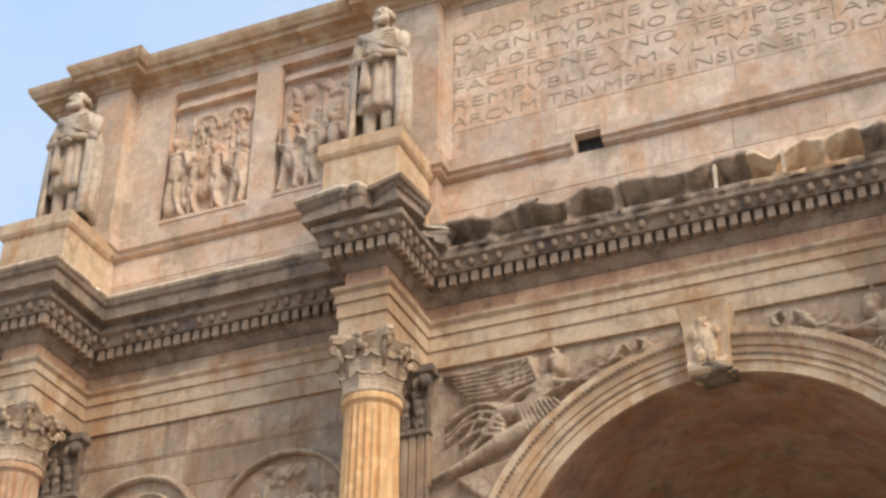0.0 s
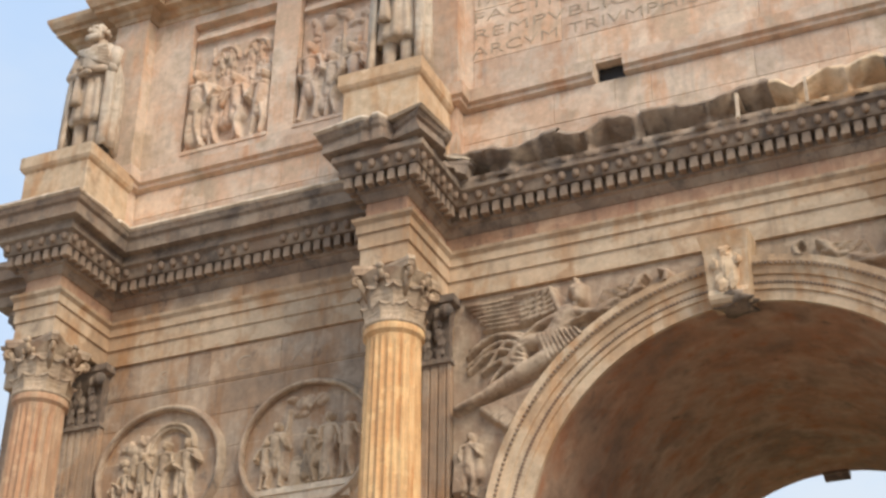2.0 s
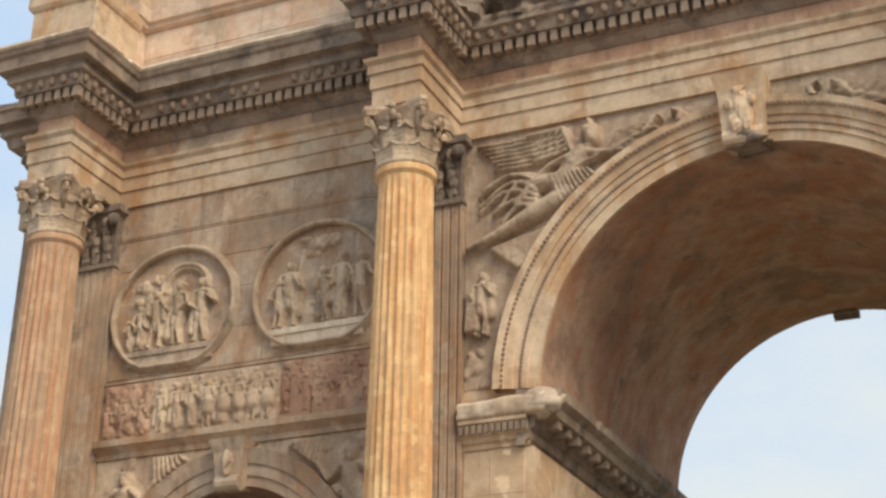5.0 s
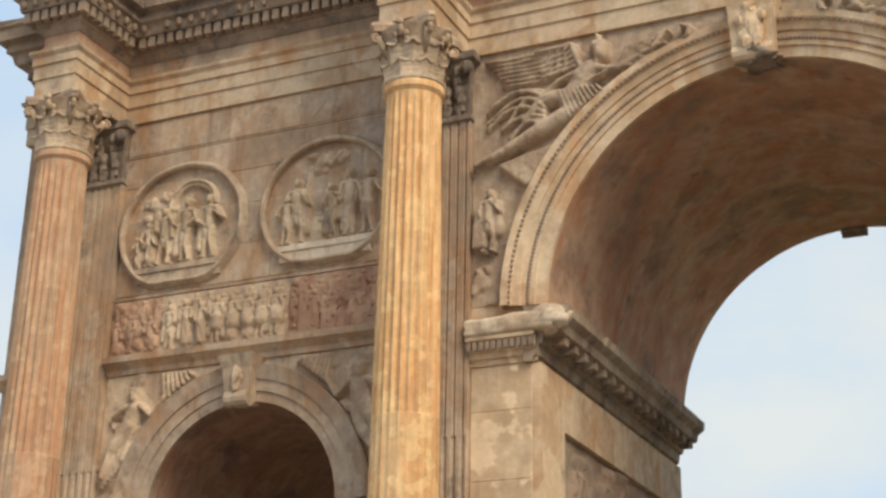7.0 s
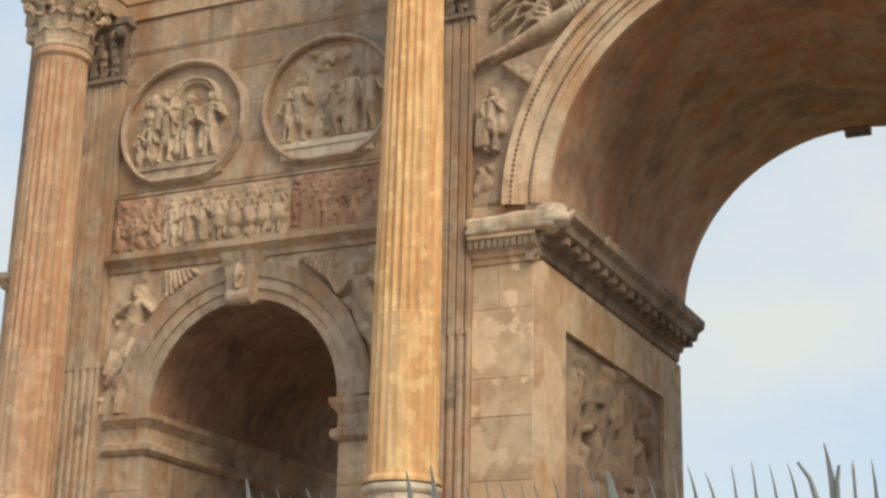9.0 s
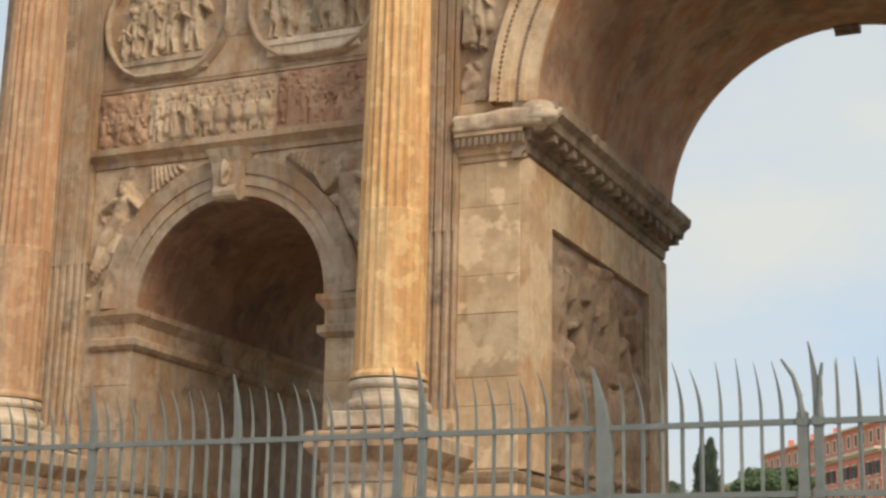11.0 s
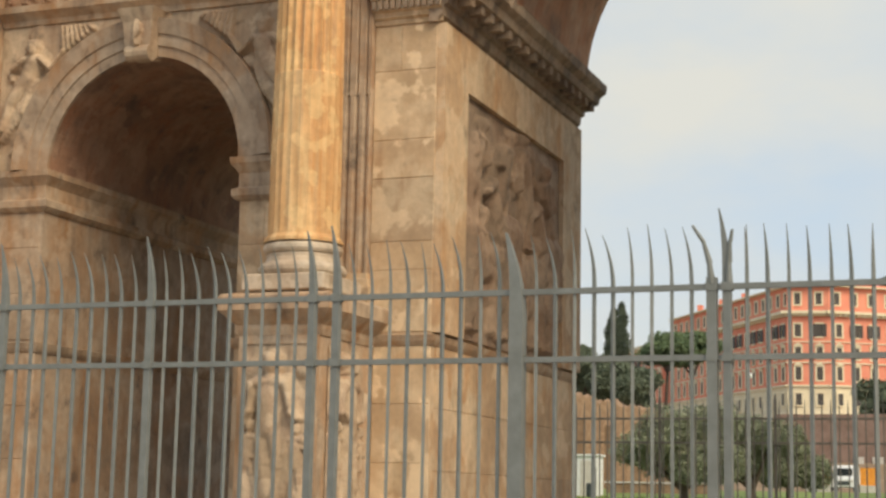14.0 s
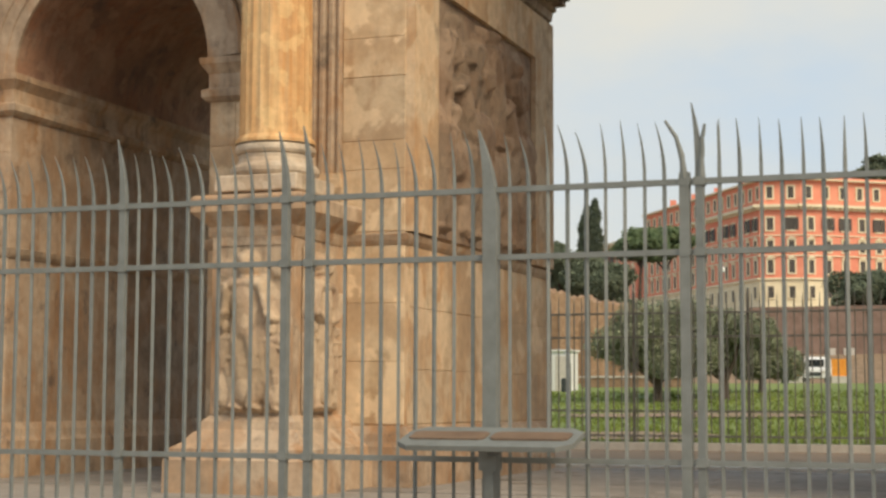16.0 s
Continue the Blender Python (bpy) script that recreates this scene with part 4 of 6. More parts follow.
# medallions
for k, cx in enumerate((-9.60, -6.90)):
    rnd = random.Random(60 + k)
    bm = bmesh.new()
    n = 60
    loops = []
    for r, d in ((1.10, -0.02), (1.085, 0.04), (1.09, 0.13), (1.12, 0.145), (1.15, 0.14), (1.16, 0.09), (1.20, 0.07), (1.21, -0.03)):
        lp = []
        for i in range(n):
            a = 2 * math.pi * i / n
            w = 1 + 0.012 * noise.noise(Vector((math.cos(a) * 3, math.sin(a) * 3, k * 7.0)))
            zz = max(r * 0.95 * math.sin(a), -0.90 * r * 0.95)
            lp.append((cx + r * w * 1.03 * math.cos(a), -d, 10.86 + zz * w))
        loops.append(lp)
    rings(bm, loops, True)
    med = part("medallion", bm, RELIEF, arch, "round carved medallion with a thick moulded rim", smooth=True)
    part("medallion_ledge", boxes((cx - 0.86, cx + 0.86, -0.12, 0.0, 10.10, 10.20), (cx - 0.80, cx + 0.80, -0.09, 0.0, 9.93, 10.10)), PALE if k else RELIEF, med)
    S = []
    if k == 0:
        for q in range(14):
            a, b = math.pi * q / 14, math.pi * (q + 1) / 14
            for rr_, tt in ((0.44, 0.11), (0.38, 0.08)):
                S.append((cx + 0.20 - rr_ * math.cos(a), 11.18 + rr_ * math.sin(a), 0.04, cx + 0.20 - rr_ * math.cos(b), 11.18 + rr_ * math.sin(b), 0.04, tt, 0))
        S += lumps(cx - 0.75, cx - 0.2, 11.0, 11.5, 14, 0.09, 0.07, rnd)
        for dx, h in ((-0.78, 0.55), (-0.58, 0.78), (-0.30, 1.0), (0.10, 1.12), (0.55, 1.12)):
            S += body(cx + dx, 10.2, h, rnd, 0.18, dx < -0.3, rnd.uniform(-0.05, 0.05), None, 1 if dx < 0 else -1)
    else:
        S += lumps(cx - 0.45, cx + 0.3, 11.45, 11.7, 8, 0.10, 0.12, rnd)
        S += [(cx - 0.40, 10.5, 0.05, cx - 0.33, 11.5, 0.04, 0.08, 0), (cx - 0.1, 11.66, 0.05, cx + 0.05, 11.5, 0.05, 0.10, 0), (cx + 0.05, 11.5, 0.05, cx + 0.25, 11.68, 0.03, 0.10, 0)]
        S += [(cx - 0.18, 10.25, 0.14, cx - 0.15, 10.6, 0.12, 0.08, 0)]
        for dx, h in ((-0.70, 0.85), (-0.52, 1.12), (0.14, 0.95), (0.42, 1.15), (0.74, 1.1)):
            S += body(cx + dx, 10.2, h, rnd, 0.18, None, rnd.uniform(-0.05, 0.05), None, 1 if dx < 0 else -1)
    relief("carved_surface", cx - 1.13, cx + 1.13, 9.95, 11.91, 0.015, S, RELIEF, med, "", -0.012, lambda x, z, c=cx: ((x - c) / 1.12) ** 2 + ((z - 10.86) / 1.035) ** 2 < 1.0, 0.010, None, 5 + k)

# long frieze over the side arch
rnd = random.Random(81)
fr = part("relief_frieze", boxes((-10.82, -5.40, -0.03, 0.02, 8.72, 9.68)), PORPHYRY, arch, "long reddish carved frieze of marching rows")
S = lumps(-10.8, -9.8, 8.8, 9.6, 24, 0.11, 0.07, rnd) + lumps(-7.4, -5.5, 9.2, 9.6, 22, 0.09, 0.06, rnd)
for q in range(20):
    S += body(-10.7 + q * 0.25, 9.02 + rnd.uniform(-0.03, 0.06), 0.58, rnd, 0.06, False)
x = -10.7
while x < -5.6:
    mid = -9.8 < x < -7.5
    S += body(x, 8.73 + (0 if mid else rnd.uniform(0, 0.15)), rnd.uniform(0.74, 0.82) if mid else rnd.uniform(0.5, 0.66), rnd, 0.12 if mid else 0.08, mid and rnd.random() < 0.3, 0.0, None, 1)
    if -8.9 < x < -7.7:
        S.append((x + 0.04, 9.05, 0.13, x + 0.04, 9.14, 0.13, 0.15, 0))
    x += rnd.uniform(0.24, 0.31) if mid else rnd.uniform(0.26, 0.4)
for a, b, mt in ((-10.80, -9.85, PORPHYRY), (-9.85, -7.50, RELIEF), (-7.50, -5.42, PORPHYRY)):
    relief("carved_surface", a, b, 8.73, 9.67, 0.018, S, mt, fr, "", -0.042, None, 0.012, None, 9)
part("carved_rampart", boxes((-7.30, -6.95, -0.08, -0.03, 8.74, 9.42), (-6.90, -5.6, -0.065, -0.03, 8.74, 9.12)), PORPHYRY, fr)


def wing_strokes(s):
    """Winged shape leaning up along the arch ring; s mirrors it."""
    rnd = random.Random(5)
    T = []

    def add(x0, z0, r0, x1, z1, r1, top, fold=0):
        T.append((s * x0, z0, r0, s * x1, z1, r1, top, fold))
    # wing: ground, long feathers, rows of short ones
    add(-3.84, 12.58, 0.16, -2.78, 12.41, 0.26, 0.05)
    for i in range(7):
        z = 12.70 - i * 0.065
        e = rnd.uniform(-0.05, 0.05)
        add(-3.0 + i * 0.02, z - 0.02, 0.045, -3.6 + 0.04 * i, z - 0.01 * i, 0.042, 0.13 - 0.008 * i)
        add(-3.6 + 0.04 * i, z - 0.01 * i, 0.042, -4.22 + 0.06 * i + e, z + 0.03 - 0.012 * i, 0.02, 0.10)
    for r in range(4):
        for i in range(5):
            w = rnd.uniform(-0.02, 0.02)
            add(-2.80 - r * 0.12 + 0.02 * i + w, 12.70 - i * 0.09, 0.05, -2.89 - r * 0.12 + w, 12.64 - i * 0.09, 0.032, 0.20 - 0.025 * r)
    add(-3.33, 12.7, 0.05, -2.78, 12.72, 0.06, 0.20)
    add(-2.78, 12.72, 0.06, -2.62, 12.29, 0.07, 0.21)
    # blown drapery behind the knees
    for i in range(8):
        z0 = 12.02 - i * 0.085
        w = rnd.uniform(0.55, 0.95)
        up, ph = rnd.uniform(0.10, 0.22), rnd.uniform(2.8, 4.2)
        for q in range(7):
            a, b = q / 7, (q + 1) / 7
            f = [up * math.sin(ph * t) - 0.08 * t for t in (a, b)]
            add(-3.22 - w * a, z0 + f[0], 0.055 - 0.025 * a, -3.22 - w * b, z0 + f[1], 0.055 - 0.025 * b, 0.19 - 0.08 * a + 0.02 * (i % 2))
    # raised leg, stretched leg, hips, chest
    add(-2.79, 11.89, 0.16, -3.24, 11.91, 0.12, 0.22)
    add(-3.24, 11.91, 0.12, -3.52, 11.6, 0.08, 0.20)
    add(-2.75, 11.65, 0.17, -3.29, 11.42, 0.14, 0.23)
    add(-3.29, 11.42, 0.14, -3.79, 11.18, 0.1, 0.22)
    add(-3.79, 11.18, 0.1, -4.34, 10.98, 0.05, 0.20)
    add(-2.54, 12.18, 0.19, -2.84, 11.83, 0.19, 0.23)
    add(-2.49, 12.26, 0.18, -2.61, 12.14, 0.18, 0.25)
    for i in range(9):
        t = i / 8
        add(-2.97 + 0.58 * t, 11.97 + -0.01 * t, 0.03, -2.80 + 0.50 * t, 11.52 + 0.33 * t, 0.045, 0.24)
    for i in range(9):
        t = i / 8
        add(-3.52 + 0.50 * t, 11.04 + 0.10 * t, 0.04, -3.92 + 0.40 * t, 10.93 + -0.34 * t, 0.055, 0.14)
    # arms and staff
    add(-2.65, 12.24, 0.075, -2.97, 12.14, 0.06, 0.22)
    add(-2.97, 12.14, 0.055, -3.24, 11.93, 0.045, 0.23)
    add(-2.36, 12.24, 0.08, -2.01, 12.17, 0.06, 0.22)
    add(-2.01, 12.17, 0.05, -1.72, 12.3, 0.045, 0.22)
    add(-3.29, 11.8, 0.03, -1.32, 12.45, 0.03, 0.22)
    # neck and top
    add(-2.4, 12.32, 0.07, -2.33, 12.42, 0.06, 0.22)
    add(-2.32, 12.46, 0.115, -2.32, 12.57, 0.13, 0.28)
    add(-2.37, 12.6, 0.135, -2.32, 12.63, 0.12, 0.26, 40)
    add(-2.36, 12.75, 0.045, -2.37, 12.8, 0.04, 0.21)
    # carried sheaf and horn
    for i in range(8):
        add(-2.07 + i * 0.02, 12.17 + i * 0.045, 0.03, -1.54 + i * 0.01, 12.19 + i * 0.05, 0.026, 0.20)
    for i in range(4):
        add(-1.54 + 0.04 * i, 12.35 + 0.07 * i, 0.05, -1.42 + 0.05 * i, 12.45 + 0.06 * i, 0.04, 0.24)
    add(-1.41, 12.28, 0.09, -1.15, 12.35, 0.1, 0.22)
    add(-1.15, 12.35, 0.09, -0.98, 12.45, 0.08, 0.23)
    add(-0.98, 12.45, 0.07, -0.94, 12.59, 0.07, 0.23)
    add(-0.94, 12.61, 0.06, -1.05, 12.67, 0.05, 0.23)
    # small standing shape lower down beside the ring
    for st in body(-4.14, 9.58, 1.02, rnd, 0.18, False, 0.03, 0.06):
        T.append((s * st[0], *st[1:3], s * st[3], *st[4:]))
    for i in range(5):
        add(-4.34 + 0.03 * i, 10.3, 0.03, -4.36 + 0.04 * i, 9.7, 0.05, 0.12)
    T.extend((s * a[0], *a[1:3], s * a[3], *a[4:]) for a in lumps(-4.32, -4.05, 8.85, 9.35, 8, 0.09, 0.06, rnd))
    return T


for s in (1, -1):
    lo, hi = sorted((s * -4.42, s * -0.36))
    relief("winged_carving", lo, hi, 8.8, 12.89, 0.02, wing_strokes(s), RELIEF, arch, "winged carving in the corner over the central arch", -0.012, lambda x, z: math.hypot(x, z - MID_Z) > 3.88, 0.010, None, 11)

# reclining worn shapes over the side arch
for e in (-1, 1):
    rnd = random.Random(110 + e)
    cx = -SIDE_X + e * 2.0
    T = []

    def add(x0, z0, r0, x1, z1, r1, top, fold=0):
        T.append((cx + e * x0, z0, r0, cx + e * x1, z1, r1, top, fold))
    add(0.0, 7.98, 0.085, 0.02, 8.06, 0.09, 0.17)
    add(-0.02, 8.08, 0.10, 0.06, 8.12, 0.07, 0.15, 50)
    add(0.0, 7.80, 0.17, 0.06, 7.55, 0.18, 0.15)
    add(0.05, 7.55, 0.15, 0.34, 7.20, 0.12, 0.17)
    add(0.34, 7.20, 0.11, 0.48, 6.75, 0.06, 0.16)
    add(0.0, 7.50, 0.12, 0.12, 7.0, 0.07, 0.13)
    add(-0.14, 7.86, 0.06, -0.36, 7.66, 0.045, 0.16)
    add(-0.36, 7.66, 0.045, -0.56, 7.95, 0.035, 0.15)
    add(0.14, 7.88, 0.06, 0.36, 7.72, 0.05, 0.14)
    for i in range(9):
        t = i / 8
        add(-0.12 + 0.4 * t, 7.5 - 0.45 * t, 0.04, 0.02 + 0.45 * t, 7.05 - 0.45 * t, 0.05, 0.11)
    for i in range(7):
        add(-0.50 - 0.08 * i, 8.34, 0.035, -0.56 - 0.08 * i, 7.92 + 0.06 * i, 0.045, 0.10)
    T += lumps(cx - 0.6, cx + 0.6, 7.3, 8.3, 12, 0.10, 0.06, rnd) + lumps(cx + e * 0.4 - 0.25, cx + e * 0.4 + 0.25, 6.3, 6.9, 10, 0.09, 0.07, rnd)
    lo, hi = sorted((-SIDE_X + e * 0.4, -SIDE_X + e * 2.80))
    relief("corner_carving", max(lo, -10.82), min(hi, -5.40), 6.12, 8.41, 0.02, T, RELIEF, arch, "worn reclining carving over the side arch", -0.012, lambda x, z: math.hypot(x + SIDE_X, z - SIDE_Z) > 2.22, 0.012, None, 17 + e)

# pedestal carving: front and flank
for c in COLS[:2]:
    rnd = random.Random(int(c * 10))
    for turn in (0, 1):
        S = lumps(-0.4, 0.4, 1.2, 3.0, 26, 0.12, 0.07, rnd)
        S += body(-0.06, 1.02, 2.08, rnd, 0.24, True, 0.0, 0.05) + body(0.32, 1.02, 1.15, rnd, 0.17, True) + body(-0.36, 1.02, 1.2, rnd, 0.15, True)
        mm = Matrix.Translation((c, -1.738, 0)) if not turn else Matrix.Translation((c + 0.578, -0.95, 0)) @ Matrix.Rotation(radians(90), 4, "Z")
        relief("pedestal_carving", -0.5, 0.5, 1.0, 3.17, 0.022, S, RELIEF, arch, "draped carving on the pedestal", 0.0, None, 0.010, mm, 21)
    part("pedestal_border", boxes((c - 0.57, c - 0.50, -1.76, -1.70, 0.99, 3.28), (c + 0.50, c + 0.57, -1.76, -1.70, 0.99, 3.28), (c - 0.50, c + 0.50, -1.76, -1.70, 3.17, 3.28)), GRIME, arch)

# great battle relief in the passage, its recess shade put into the tone
for s in (-1, 1):
    rnd = random.Random(130 + s)
    rel = part("passage_relief", boxes((*sorted((s * JAMB, s * (JAMB - 0.02))), 0.95, 5.76, 3.5, 7.07)), BATTLE, arch, "large battle relief in the passage wall, toned dark for the shade")
    xs = sorted((s * JAMB, s * (JAMB - 0.13)))
    for y0, y1, z0, z1 in ((0.0, 0.95, 3.48, 7.86), (5.76, DEP, 3.48, 7.86), (0.95, 5.76, 7.07, 7.86)):
        part("relief_frame", boxes((*xs, y0, y1, z0, z1)), MARBLE, rel)
    if s < 0:
        S = lumps(1.1, 5.6, 3.7, 6.9, 72, 0.2, 0.07, rnd)
        for i in range(4):
            x, z, f = 1.7 + i * 1.1, 4.7 + 0.55 * (i % 2), rnd.choice((-1, 1))
            S += [(x - 0.4, z, 0.34, x + 0.4, z + 0.05, 0.32, 0.17, 0), (x + f * 0.5, z + 0.1, 0.22, x + f * 0.78, z + 0.66, 0.14, 0.19, 0), (x + f * 0.78, z + 0.68, 0.13, x + f * 1.05, z + 0.52, 0.09, 0.2, 0)]
            for q in (-0.5, -0.34, 0.36, 0.52):
                S += [(x + q, z - 0.15, 0.11, x + q * 1.35, z - 0.6, 0.07, 0.14, 0), (x + q * 1.35, z - 0.6, 0.07, x + q * 1.15, z - 1.0, 0.05, 0.13, 0)]
        for i in range(8):
            S += body(1.4 + (i % 4) * 1.2 + rnd.uniform(-0.2, 0.2), 3.6 + (i // 4) * 1.55, rnd.uniform(1.6, 2.0), rnd, 0.19, None, rnd.uniform(-0.22, 0.22))
        mm = Matrix.Translation((-JAMB + 0.045, 0, 0)) @ Matrix.Rotation(radians(90), 4, "Z")
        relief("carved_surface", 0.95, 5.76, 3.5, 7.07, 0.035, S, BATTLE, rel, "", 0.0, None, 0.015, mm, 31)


# ---- statues on the attic ----


def statue_mesh(seed):
    """A bearded shape in a belted tunic and long cloak, forearms crossed before it."""
    bm = bmesh.new()
    turn = -0.05 if seed == 3 else 0.02
    for q in (-1, 1):
        tube(bm, (q * 0.15, -0.06, 0.0), (q * 0.14, 0.0, 0.95), 0.085, 0.13, 12)
        ball(bm, (q * 0.15, -0.17, 0.06), (0.075, 0.16, 0.07), 9, 6)
    folds(bm, (0, -0.01), 0.36, 0.29, 0.68, 1.56, 44, 11, 0.10, 0.66, seed, 7)
    loops = []
    for r, z in ((0.29, 1.46), (0.30, 1.6), (0.33, 1.85), (0.36, 2.05), (0.35, 2.18), (0.25, 2.30), (0.13, 2.38), (0.11, 2.46)):
        loops.append([((r + 0.02 * noise.noise(Vector((i * 0.5, z * 3, seed)))) * math.cos(2 * math.pi * i / 28), 0.66 * r * math.sin(2 * math.pi * i / 28), z) for i in range(28)])
    rings(bm, loops, True, True)
    # cloak: a hanging shell round the back and both sides, with deep folds
    loops = []
    for j in range(10):
        t = j / 9
        z = 2.30 - 2.18 * t
        lp = []
        for side in (0.0, 0.07):
            arc = []
            for i in range(41):
                a = math.radians(-38 + 256 * i / 40)
                r = (0.30 + 0.17 * min(1.0, t * 3.5) + 0.03 * t) * (1 + 0.075 * math.cos(13 * a + 1.2 * math.sin(3 * t + seed)) * min(1.0, 2 * t)) - side
                arc.append((r * math.cos(a), 0.80 * r * math.sin(a) + 0.02, z + 0.05 * math.sin(5 * a + seed) * t))
            lp += arc if not side else arc[::-1]
        loops.append(lp)
    rings(bm, loops, True, True)
    for i in range(6):
        tube(bm, (-0.34 + 0.03 * i, -0.14 - 0.01 * i, 2.24 - 0.03 * i), (0.30 + 0.02 * i, -0.22, 2.16 - 0.085 * i), 0.045, 0.035, 8, 0.8)
    for q in (-1, 1):
        tube(bm, (q * 0.36, 0.0, 2.16), (q * 0.40, -0.12, 1.72), 0.115, 0.095, 12)
        ball(bm, (q * 0.40, -0.13, 1.70), (0.10, 0.10, 0.10), 10, 7)
        tube(bm, (q * 0.40, -0.13, 1.70), (q * -0.03, -0.33, 1.63 + 0.05 * q), 0.08, 0.055, 12)
        ball(bm, (q * -0.07, -0.34, 1.62 + 0.05 * q), (0.085, 0.055, 0.06), 9, 6, 0.3, q + 2)
    folds(bm, (-0.16, -0.26), 0.10, 0.05, 1.0, 1.60, 16, 5, 0.25, 0.6, seed, 5)
    # neck, face, beard, curled hair, soft cap
    ball(bm, (turn, -0.08, 2.60), (0.12, 0.15, 0.18), 16, 12)
    tube(bm, (turn * 2, -0.22, 2.63), (turn * 2.2, -0.25, 2.56), 0.02, 0.032, 6)
    tube(bm, (turn - 0.08, -0.20, 2.655), (turn + 0.08, -0.20, 2.655), 0.026, 0.026, 6)
    for i in range(9):
        a = math.pi * (i / 8)
        ball(bm, (turn * 1.5 + 0.10 * math.cos(a), -0.15 - 0.05 * math.sin(a), 2.49 - 0.05 * math.sin(a)), (0.05, 0.05, 0.075), 7, 5, 0.4, i)
    for i in range(22):
        a, b = i * 2.4, 0.15 + 0.75 * (i % 5) / 4
        ball(bm, (turn + 0.145 * math.cos(a) * math.cos(b), 0.0 + 0.15 * math.sin(a) * math.cos(b), 2.60 + 0.15 * math.sin(b)), (0.05, 0.05, 0.055), 6, 5, 0.4, i)
    tube(bm, (turn, -0.01, 2.70), (turn, 0.01, 2.83), 0.13, 0.07, 12)
    box(bm, -0.46, 0.46, -0.42, 0.40, -0.08, 0.02, 0.02)
    return bm


for k, (x, z) in enumerate(((-11.40, 16.70), (-5.16, 16.70))):
    st = part("statue", statue_mesh(3 + k), PALE, None, "", (x, -0.98, z), True)
    st.scale = (1.1, 1.1, 1.08)
    tagged(st, "weathered pale marble robed statue standing on a plinth", "statue", "attic statues")

# ---- writing on the stone ----


def lettering(text, size, x, z, y, parent, mat, width=None, name="inscription_line"):
    cu = bpy.data.curves.new("tmp", "FONT")
    cu.body = text
    cu.size = size
    cu.extrude = 0.004
    cu.offset = -0.006
    ob = bpy.data.objects.new("tmp", cu)
    scene.collection.objects.link(ob)
    bpy.context.view_layer.update()
    me = bpy.data.meshes.new_from_object(ob.evaluated_get(bpy.context.evaluated_depsgraph_get()))
    bpy.data.objects.remove(ob)
    me.transform(Matrix.Rotation(radians(90), 4, "X"))
    w = max(v.co.x for v in me.vertices)
    if width:
        me.transform(Matrix.Diagonal((width / w, 1, 1, 1)))
    me.materials.clear()
    me.materials.append(mat)
    o = new(name, me)
    o.location = (x, y, z)
    o.parent = parent
    return o


LINES = ["MAXIMO", "P F AVGVSTO S P Q R", "QVOD INSTINCTV DIVINITATIS MENTIS", "MAGNITVDINE CVM EXERCITV SVO", "TAM DE TYRANNO QVAM DE OMNI EIVS", "FACTIONE VNO TEMPORE IVSTIS", "REMPVBLICAM VLTVS EST ARMIS", "ARCVM TRIVMPHIS INSIGNEM DICAVIT"]
for i, tx in enumerate(LINES):
    z = 20.345 - 0.365 * i if i else 20.26
    w = {0: 2.2, 1: 5.4}.get(i, 8.25)
    x0 = {0: 1.7, 1: -2.7}.get(i, -4.14)
    lettering(tx, 0.31, x0, z - 0.24, -0.022, arch, LETTER_TONE, w)
part("inscription_bar", boxes((-3.95, 1.4, -0.026, -0.01, 20.03, 20.22)), LETTER_TONE, arch)
for tx, x in (("S", -9.80), ("I", -9.10), ("C", -8.32), ("X", -7.30)):
    lettering(tx, 0.42, x, 12.38, -0.041, arch, LETTER_TONE, None, "carved_letter")

# square hole in the attic; a near-black panel at its back paints its shade
part("beam_hole", boxes((-1.95, -1.45, 0.20, 0.249, 16.42, 16.82)), DARK, arch, "near-black backing of the square beam hole, standing for its shade")

# ---- facing slabs ----


def slab(x0, x1, z0, z1, mat, y=0.0, proud=0.016, gap=0.003, parent=arch, axis="x", name="stone_block"):
    """One facing slab with bevelled edges, laid on a wall."""
    bm = bmesh.new()
    a, b = x0 + gap, x1 - gap
    rings(bm, [[(a, 0.0, z0 + gap), (b, 0.0, z0 + gap), (b, 0.0, z1 - gap), (a, 0.0, z1 - gap)], [(a, -proud + 0.005, z0 + gap), (b, -proud + 0.005, z0 + gap), (b, -proud + 0.005, z1 - gap), (a, -proud + 0.005, z1 - gap)], [(a + 0.007, -proud, z0 + gap + 0.007), (b - 0.007, -proud, z0 + gap + 0.007), (b - 0.007, -proud, z1 - gap - 0.007), (a + 0.007, -proud, z1 - gap - 0.007)]], True)
    bm.verts.ensure_lookup_table()
    bm.faces.new([bm.verts[i] for i in (8, 9, 10, 11)])
    if axis == "y":
        bmesh.ops.transform(bm, matrix=Matrix.Translation((y, 0, 0)) @ Matrix.Rotation(radians(90), 4, "Z"), verts=bm.verts)
        return part(name, bm, mat, parent)
    return part(name, bm, mat, parent, "", (0, y, 0))


def courses(x0, x1, zs, w, mat, rnd, **kw):
    for z0, z1 in zip(zs, zs[1:]):
        x = x0
        while x < x1 - 0.02:
            nx = min(x1, x + w * rnd.uniform(0.45, 1.6))
            if x1 - nx < w * 0.4:
                nx = x1
            slab(x, nx, z0, z1, mat, proud=rnd.uniform(0.012, 0.018), **kw)
            x = nx


